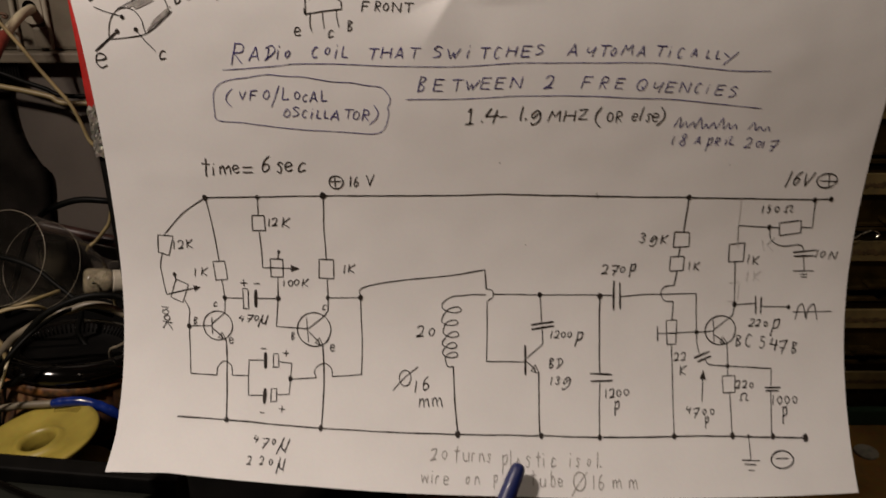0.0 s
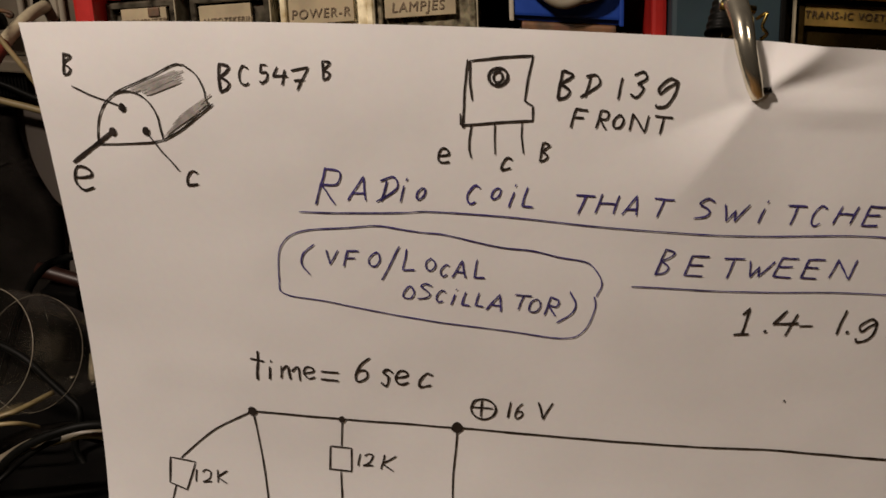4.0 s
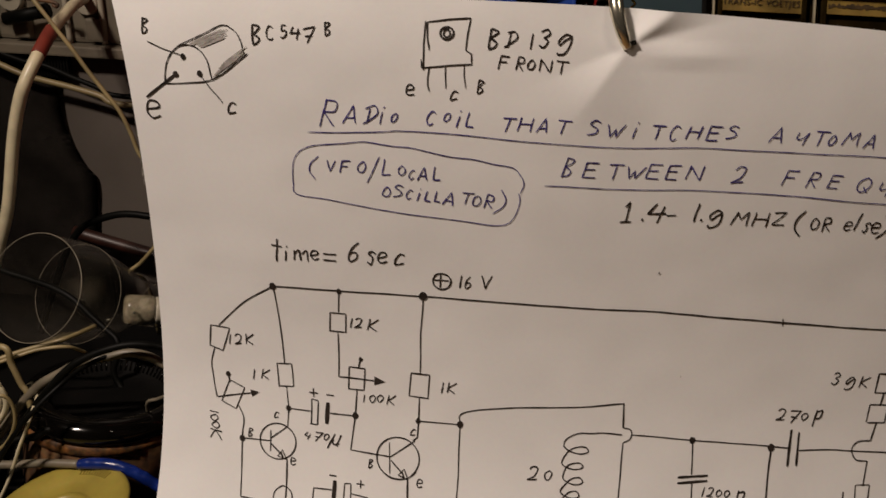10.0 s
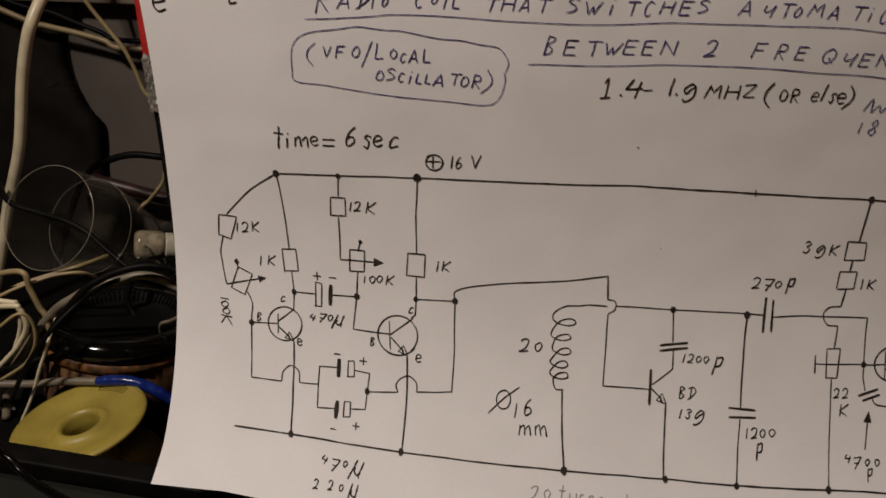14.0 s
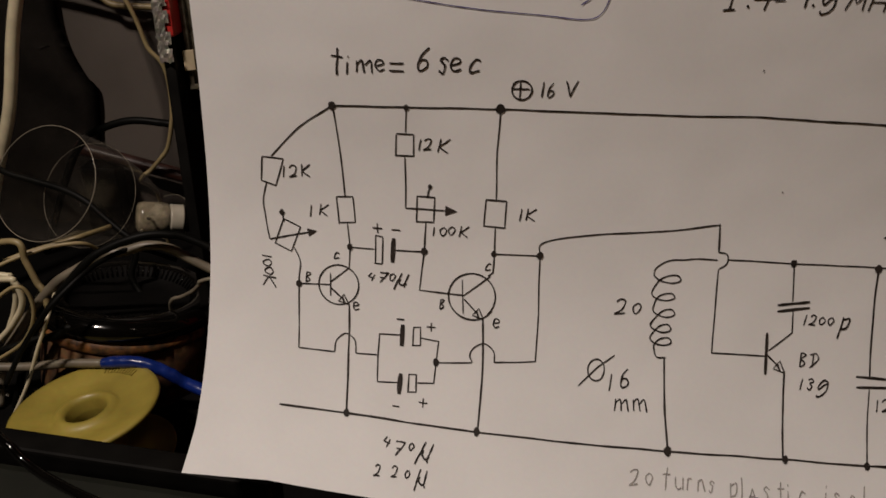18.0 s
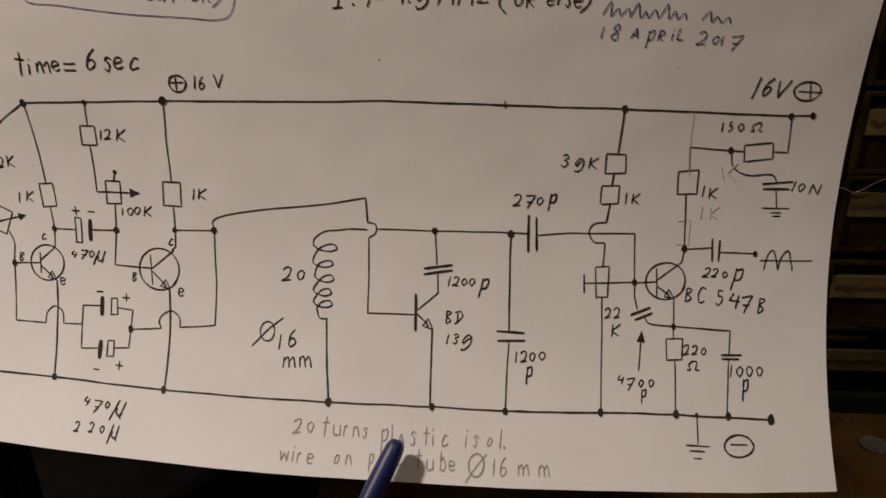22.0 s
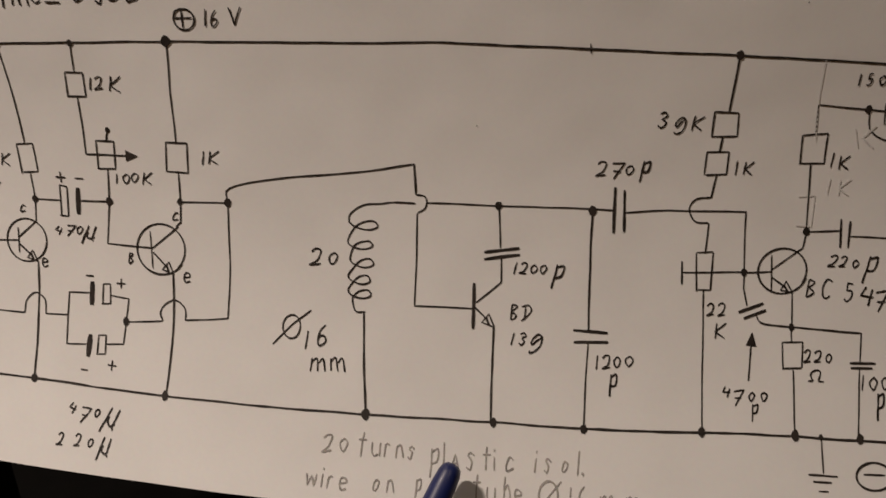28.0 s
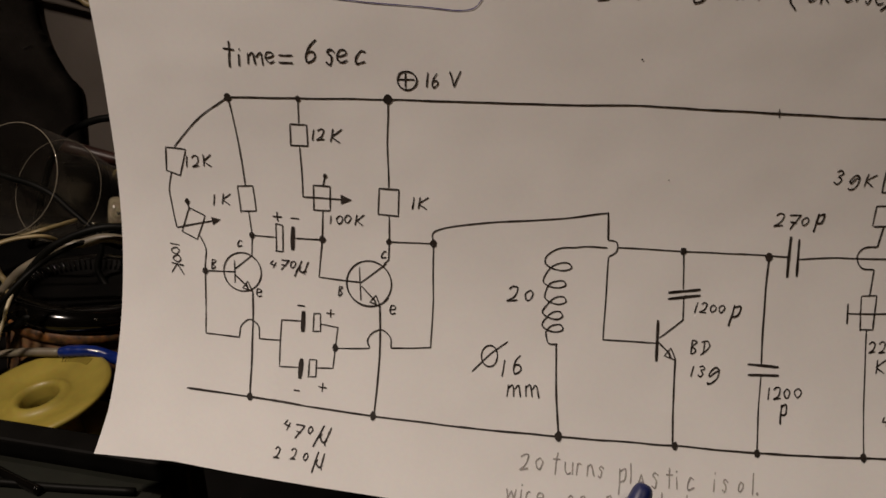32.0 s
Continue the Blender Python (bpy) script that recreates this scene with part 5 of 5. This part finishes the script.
# ---- cables ----
CABLES = (
    ("thick ivory cable with red sleeve, hanging from a plug", IVORY, 0.0035, [(-0.3024, 0.5990, 0.1875), (-0.2957, 0.5700, 0.1863), (-0.2944, 0.5450, 0.1786), (-0.2912, 0.5250, 0.1721), (-0.2904, 0.5120, 0.1648), (-0.2935, 0.5030, 0.1537), (-0.2980, 0.5000, 0.1412), (-0.3058, 0.5000, 0.1180), (-0.3172, 0.5000, 0.0760), (-0.3310, 0.4980, 0.0400), (-0.3500, 0.4900, -0.0200), (-0.3600, 0.4800, -0.0405)]),
    ("thin beige cable hanging behind the paper edge", BEIGE, 0.0013, [(-0.3080, 0.5400, 0.2200), (-0.2968, 0.5230, 0.2036), (-0.2819, 0.5200, 0.1831), (-0.2737, 0.5200, 0.1712), (-0.2654, 0.5200, 0.1580), (-0.2567, 0.5200, 0.1457), (-0.2492, 0.5200, 0.1345), (-0.2443, 0.5200, 0.1217), (-0.2406, 0.5200, 0.1093), (-0.2342, 0.5200, 0.1015), (-0.2316, 0.5200, 0.0919), (-0.2313, 0.5200, 0.0786), (-0.2326, 0.5200, 0.0666), (-0.2370, 0.5200, 0.0506), (-0.2422, 0.5200, 0.0432), (-0.2491, 0.5200, 0.0356), (-0.2565, 0.5200, 0.0279), (-0.2560, 0.5400, 0.0100), (-0.2620, 0.5600, -0.0410)]),
    ("black rubber cable arching behind the glass", RUBBER, 0.0024, [(-0.3450, 0.5500, -0.0410), (-0.3180, 0.5500, 0.0200), (-0.3031, 0.5500, 0.0423), (-0.2888, 0.5500, 0.0508), (-0.2716, 0.5500, 0.0560), (-0.2535, 0.5500, 0.0556), (-0.2394, 0.5500, 0.0529), (-0.2050, 0.5600, 0.0350), (-0.1900, 0.5700, -0.0410)]),
    ("old beige cable sagging below the sockets", BEIGE, 0.0021, [(-0.4000, 0.5930, 0.1560), (-0.3512, 0.5930, 0.1357), (-0.3393, 0.5930, 0.1328), (-0.3176, 0.5930, 0.1286), (-0.2983, 0.5930, 0.1239), (-0.2866, 0.5930, 0.1190), (-0.2400, 0.6000, 0.1180)]),
    ("dark cable sagging below the sockets", RUBBER, 0.0018, [(-0.4000, 0.5955, 0.1600), (-0.3519, 0.5955, 0.1445), (-0.3350, 0.5955, 0.1417), (-0.3186, 0.5955, 0.1354), (-0.3020, 0.5955, 0.1294), (-0.2878, 0.5955, 0.1241), (-0.2400, 0.5955, 0.1240)]),
    ("grey cable curving over the tin", GREYCABLE, 0.0024, [(-0.1500, 0.4150, 0.0100), (-0.1890, 0.4150, 0.0310), (-0.1985, 0.4128, 0.0378), (-0.2084, 0.4106, 0.0400), (-0.2189, 0.4083, 0.0375), (-0.2292, 0.4061, 0.0360), (-0.2403, 0.4039, 0.0295), (-0.2516, 0.4017, 0.0224), (-0.2626, 0.3994, 0.0105), (-0.2729, 0.3972, -0.0033), (-0.2842, 0.3950, -0.0209), (-0.2850, 0.3850, -0.0410)]),
    ("thin black cable lying along the grey one", RUBBER, 0.0019, [(-0.1500, 0.4100, 0.0280), (-0.1857, 0.4100, 0.0444), (-0.1953, 0.4075, 0.0478), (-0.2037, 0.4050, 0.0486), (-0.2123, 0.4025, 0.0470), (-0.2226, 0.4000, 0.0430), (-0.2318, 0.3975, 0.0372), (-0.2439, 0.3950, 0.0241), (-0.2570, 0.3925, 0.0070), (-0.2633, 0.3900, -0.0030), (-0.2731, 0.3875, -0.0285), (-0.2781, 0.3850, -0.0479), (-0.2560, 0.3600, -0.0400)]),
    ("black cable passing through the glass funnel", RUBBER, 0.0018, [(-0.3300, 0.4900, 0.0560), (-0.3145, 0.4750, 0.0497), (-0.2944, 0.4713, 0.0454), (-0.2772, 0.4675, 0.0427), (-0.2638, 0.4637, 0.0383), (-0.2525, 0.4600, 0.0304), (-0.2426, 0.4563, 0.0242), (-0.2351, 0.4525, 0.0202), (-0.2335, 0.4487, 0.0130), (-0.2353, 0.4450, -0.0007), (-0.2150, 0.4350, -0.0200)]),
    ("flat beige strap among the cables", BEIGE, 0.0016, [(-0.3000, 0.4100, 0.0330), (-0.2699, 0.4050, 0.0417), (-0.2656, 0.4033, 0.0325), (-0.2614, 0.4017, 0.0219), (-0.2578, 0.4000, 0.0152), (-0.2560, 0.3950, -0.0100)]),
    ("ivory cable looped on the bench", IVORY, 0.0015, [(-0.3150, 0.3900, 0.0350), (-0.2720, 0.3920, 0.0306), (-0.2675, 0.3920, 0.0293), (-0.2665, 0.3920, 0.0215), (-0.2687, 0.3920, 0.0130), (-0.2724, 0.3920, 0.0048), (-0.2789, 0.3920, -0.0052), (-0.3000, 0.3900, -0.0200)]),
    ("ivory cable looped on the bench", IVORY, 0.0015, [(-0.3150, 0.3880, 0.0250), (-0.2692, 0.3880, 0.0305), (-0.2634, 0.3880, 0.0293), (-0.2615, 0.3880, 0.0219), (-0.2629, 0.3880, 0.0157), (-0.2670, 0.3880, 0.0092), (-0.2738, 0.3880, 0.0009), (-0.2950, 0.3880, -0.0200)]),
    ("thin beige wire crossing under the glass", BEIGE, 0.0013, [(-0.3250, 0.4150, 0.0000), (-0.2867, 0.4150, 0.0234), (-0.2740, 0.4200, 0.0281), (-0.2615, 0.4250, 0.0311), (-0.2504, 0.4300, 0.0336), (-0.2450, 0.4500, 0.0300)]),
    ("black cable lying in front of the tin", RUBBER, 0.0020, [(-0.3100, 0.3850, -0.0180), (-0.2762, 0.3840, -0.0069), (-0.2677, 0.3850, -0.0039), (-0.2594, 0.3860, -0.0011), (-0.2498, 0.3870, 0.0013), (-0.2404, 0.3880, 0.0060), (-0.2360, 0.4000, -0.0080), (-0.2340, 0.4020, -0.0200)]),
    ("thin beige wire among the cables", BEIGE, 0.001, [(-0.2893, 0.4000, 0.0243), (-0.2768, 0.4050, 0.0301), (-0.2661, 0.4100, 0.0333), (-0.2570, 0.4150, 0.0350), (-0.2450, 0.4200, 0.0346), (-0.2414, 0.4300, 0.0252)]),
    ("thin pale wire hanging beside the spool", IVORY, 0.0009, [(-0.2527, 0.4000, 0.0170), (-0.2491, 0.3850, 0.0136), (-0.2522, 0.3830, 0.0054), (-0.2556, 0.3810, -0.0030), (-0.2600, 0.3790, -0.0149), (-0.2636, 0.3770, -0.0235), (-0.2712, 0.3750, -0.0377)]),
    ("thin brown wire curling over the cables", BEIGE, 0.0009, [(-0.2685, 0.3700, 0.0247), (-0.2540, 0.3720, 0.0360), (-0.2488, 0.3740, 0.0322), (-0.2488, 0.3740, 0.0203), (-0.2553, 0.3720, 0.0074), (-0.2701, 0.3700, -0.0031)]),
    ("thin black wire crossing the cables", RUBBER, 0.0012, [(-0.2601, 0.3600, -0.0080), (-0.2543, 0.3650, 0.0045), (-0.2469, 0.3700, 0.0169), (-0.2381, 0.3750, 0.0278), (-0.2296, 0.3850, 0.0358), (-0.2242, 0.4000, 0.0376), (-0.2133, 0.4100, 0.0384), (-0.1967, 0.4150, 0.0304)]),
    ("thin grey wire on the bench behind the paper", GREYCABLE, 0.0010, [(-0.1500, 0.4100, 0.0300), (-0.1813, 0.4100, 0.0231), (-0.1858, 0.4113, 0.0190), (-0.1901, 0.4125, 0.0146), (-0.1962, 0.4137, 0.0106), (-0.2025, 0.4150, 0.0069), (-0.2050, 0.4180, -0.0050), (-0.2080, 0.4200, -0.0420)]),
)
for label, mat, r, points in CABLES:
    thing("cable", label, "cable", tube(points, r, 10, 10), mat, smooth=True)
thing("cable_sleeve", "red-brown sleeve round the ivory cable", "sleeve", tube(smooth_line(CABLES[0][3], 10)[23:39:3], 0.0040, 14), STRAP, smooth=True)
taped = thing("taped_cable", "grey cable wrapped in glossy blue tape by the spool", "cable")
part("cable", tube([(-0.3000, 0.3780, -0.0130), (-0.2649, 0.3810, -0.0133), (-0.2450, 0.3810, -0.0101), (-0.2248, 0.3810, -0.0086)], 0.0022, 12), GREYCABLE, taped, smooth=True)
bm = tube([(-0.2248, 0.3810, -0.0086), (-0.2131, 0.3810, -0.0072), (-0.2032, 0.3810, -0.0079), (-0.1974, 0.3810, -0.0108), (-0.1910, 0.3810, -0.0143), (-0.1847, 0.3810, -0.0185), (-0.1680, 0.3780, -0.0240), (-0.1500, 0.3740, -0.0330)], 0.0029, 14, 12)
for v in bm.verts:
    v.co += Vector((0, 0, 1)) * 0.0007 * noise.noise(v.co * 260)
part("tape", bm, BLUETAPE, taped, "glossy blue tape wrap", smooth=True)

# ---- sockets on the wall ----
strip = thing("power_strip", "grimy grey-white socket strip with moulded ribs above a ledge", "power strip")
part("body", slab((-0.46, 0.606, 0.1565), (-0.243, 0.620, 0.260), 0.003), STRIP, strip)
part("ledge", slab((-0.46, 0.594, 0.1490), (-0.238, 0.620, 0.1562), 0.0012), STRIP, strip)


def u_plate(x, z, wide, high, y0, y1):
    """An upright plate with a half-round foot."""
    bm = bmesh.new()
    outline = [(x + wide * math.cos(math.pi * k / 16), z - wide * math.sin(math.pi * k / 16)) for k in range(17)]
    outline = [(x + wide, z + high), *outline, (x - wide, z + high)]
    rings = [[bm.verts.new((x + (px - x) * grow, y, z + (pz - z) * grow)) for px, pz in outline] for y, grow in ((y1, 1.0), (y0 + 0.0008, 1.0), (y0, 0.93))]
    n = len(outline)
    for a, b in zip(rings, rings[1:]):
        for k in range(n):
            bm.faces.new((a[k], a[(k + 1) % n], b[(k + 1) % n], b[k]))
    bm.faces.new(rings[-1][::-1])
    return bm


for x in (-0.3040, -0.3560):
    # paler than the strip: light in the socket recess, put into colour
    plate_u = part("socket_plate", u_plate(x, 0.1840, 0.0082, 0.060, 0.6005, 0.6058), WHITE, strip, "socket plate, its lit recess put into the paler colour")
    part("cord_hole", turned([(0.0001, 0.0), (0.0046, 0.0), (0.0050, 0.0004), (0.0050, 0.0012), (0.0001, 0.0012)], 24), GLOSS, plate_u, "black cord hole").matrix_world = pose(x - 0.0003, 0.6004, 0.1885, 90, 0, 0)
    part("block", slab((x - 0.0012, 0.5990, 0.1590), (x + 0.0112, 0.6058, 0.1742), 0.0015), STRIP, strip)
for x in (-0.3188, -0.2945, -0.2660, -0.3710):
    part("rib", tube([(x + 0.0004, 0.6035, 0.2550), (x, 0.6030, 0.1900), (x - 0.0004, 0.6030, 0.1572)], 0.0019, 12), WHITE, strip, "moulded rib", smooth=True)
rod_plug = thing("black_plug", "black round plug lying along the socket strip", "plug")
part("body", tube([(-0.3560, 0.5930, 0.1718), (-0.3275, 0.5930, 0.1785)], 0.0042, 16), RUBBER, rod_plug, smooth=True)
part("collar", tube([(-0.3300, 0.5930, 0.1779), (-0.3255, 0.5930, 0.1790)], 0.0048, 16), BLACK, rod_plug, smooth=True)
thing("hooked_wire", "stiff brown wire with a hooked end at the socket strip", "wire", tube([(-0.3700, 0.5850, 0.1885), (-0.3420, 0.5850, 0.1872), (-0.3330, 0.5850, 0.1868), (-0.3180, 0.5850, 0.1857), (-0.3140, 0.5850, 0.1843), (-0.3152, 0.5850, 0.1828), (-0.3172, 0.5850, 0.1838)], 0.0011, 8), RUST, smooth=True)
grille = thing("perforated_grille", "black perforated grille hanging under the ledge", "grille")
part("frame", slab((-0.3216, 0.5975, 0.1325), (-0.3204, 0.6030, 0.1488), 0.0003), BLACK, grille)
for k in range(8):
    part("bar", slab((-0.3520, 0.5990, 0.1345 + 0.0019 * k), (-0.3216, 0.6000, 0.1356 + 0.0019 * k), 0.0001), BLACK, grille)
for k in range(14):
    part("bar", slab((-0.3241 - 0.0021 * k, 0.5980, 0.1335), (-0.3228 - 0.0021 * k, 0.5990, 0.1488), 0.0001), BLACK, grille)
wall_panel = thing("wall_panel", "pale grey panel on the wall below the sockets", "panel", slab((-0.340, 0.607, -0.0423), (-0.215, 0.6195, 0.1495), 0.001), material("pale_grey_panel", (0.125, 0.105, 0.088), 0.6, grain=0.15, mottle=0.15, patch=14))
# a dark sheet added in the shape of the shadow on the panel
shade_edge = flat_curve([(-0.3269, 0.1612), (-0.3302, 0.1407), (-0.3330, 0.1195), (-0.3327, 0.1013), (-0.3294, 0.0845), (-0.3224, 0.0693), (-0.3158, 0.0617), (-0.3155, 0.0498), (-0.3183, 0.0312), (-0.3215, 0.0056), (-0.3252, -0.0211), (-0.3295, -0.0537)], 4)
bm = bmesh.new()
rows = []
for k, spot in enumerate(shade_edge):
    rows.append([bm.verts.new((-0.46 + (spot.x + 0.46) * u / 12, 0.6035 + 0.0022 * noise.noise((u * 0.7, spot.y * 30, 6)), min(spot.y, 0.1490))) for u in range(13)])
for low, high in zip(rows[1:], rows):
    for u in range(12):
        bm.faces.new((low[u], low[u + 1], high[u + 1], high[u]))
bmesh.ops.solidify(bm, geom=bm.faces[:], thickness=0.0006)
thing("cloth", "dark sheet standing in for the shadow on the pale panel", "cloth", bm, PANELSHADE, smooth=True)

# ---- scraps among the cables ----
thing("rod", "dark red painted rod lying behind the glass", "rod", tube([(-0.330, 0.588, 0.0226), (-0.246, 0.588, 0.0020), (-0.085, 0.588, -0.0376)], 0.0048, 12), DARKRED, smooth=True)
thing("rod_rest", "dark block that carries the red rod", "block", slab((-0.327, 0.580, -0.0423), (-0.302, 0.597, 0.0110), 0.002), BLACK)
# the two silver bits are added to stand in for glints
SCRAPS = ((-0.262, 0.47, 0.012, 0.005, 20, IVORY, "torn pale cardboard scrap on the mat"), (-0.238, 0.465, 0.010, 0.004, -35, RUST, "rusty orange metal scrap on the mat"), (-0.285, 0.45, 0.009, 0.006, 60, CARD, "yellowed paper scrap on the mat"), (-0.225, 0.48, 0.007, 0.004, 10, ALU, "small silver bit added for a glint among the cables"), (-0.290, 0.395, 0.008, 0.005, -20, ALU, "small silver bit added for a glint among the cables"))
for x, y, w, d, turn_by, mat, label in SCRAPS:
    bm = bmesh.new()
    rows = [[bm.verts.new((w * (i / 5 - 0.5), d * (j / 3 - 0.5), 0.0012 + 0.0022 * noise.noise((x * 90 + i * 0.8, y * 90 + j * 0.9, 4)))) for i in range(6)] for j in range(4)]
    low = min(v.co.z for v in bm.verts)
    for v in bm.verts:
        v.co.z -= low
    for j in range(3):
        for i in range(5):
            bm.faces.new((rows[j][i], rows[j][i + 1], rows[j + 1][i + 1], rows[j + 1][i]))
    bmesh.ops.solidify(bm, geom=bm.faces[:], thickness=0.0005)
    bit = thing("scrap", label, "scrap", bm, mat)
    bit.matrix_world = pose(x, y, -0.0424, 0, 0, turn_by)
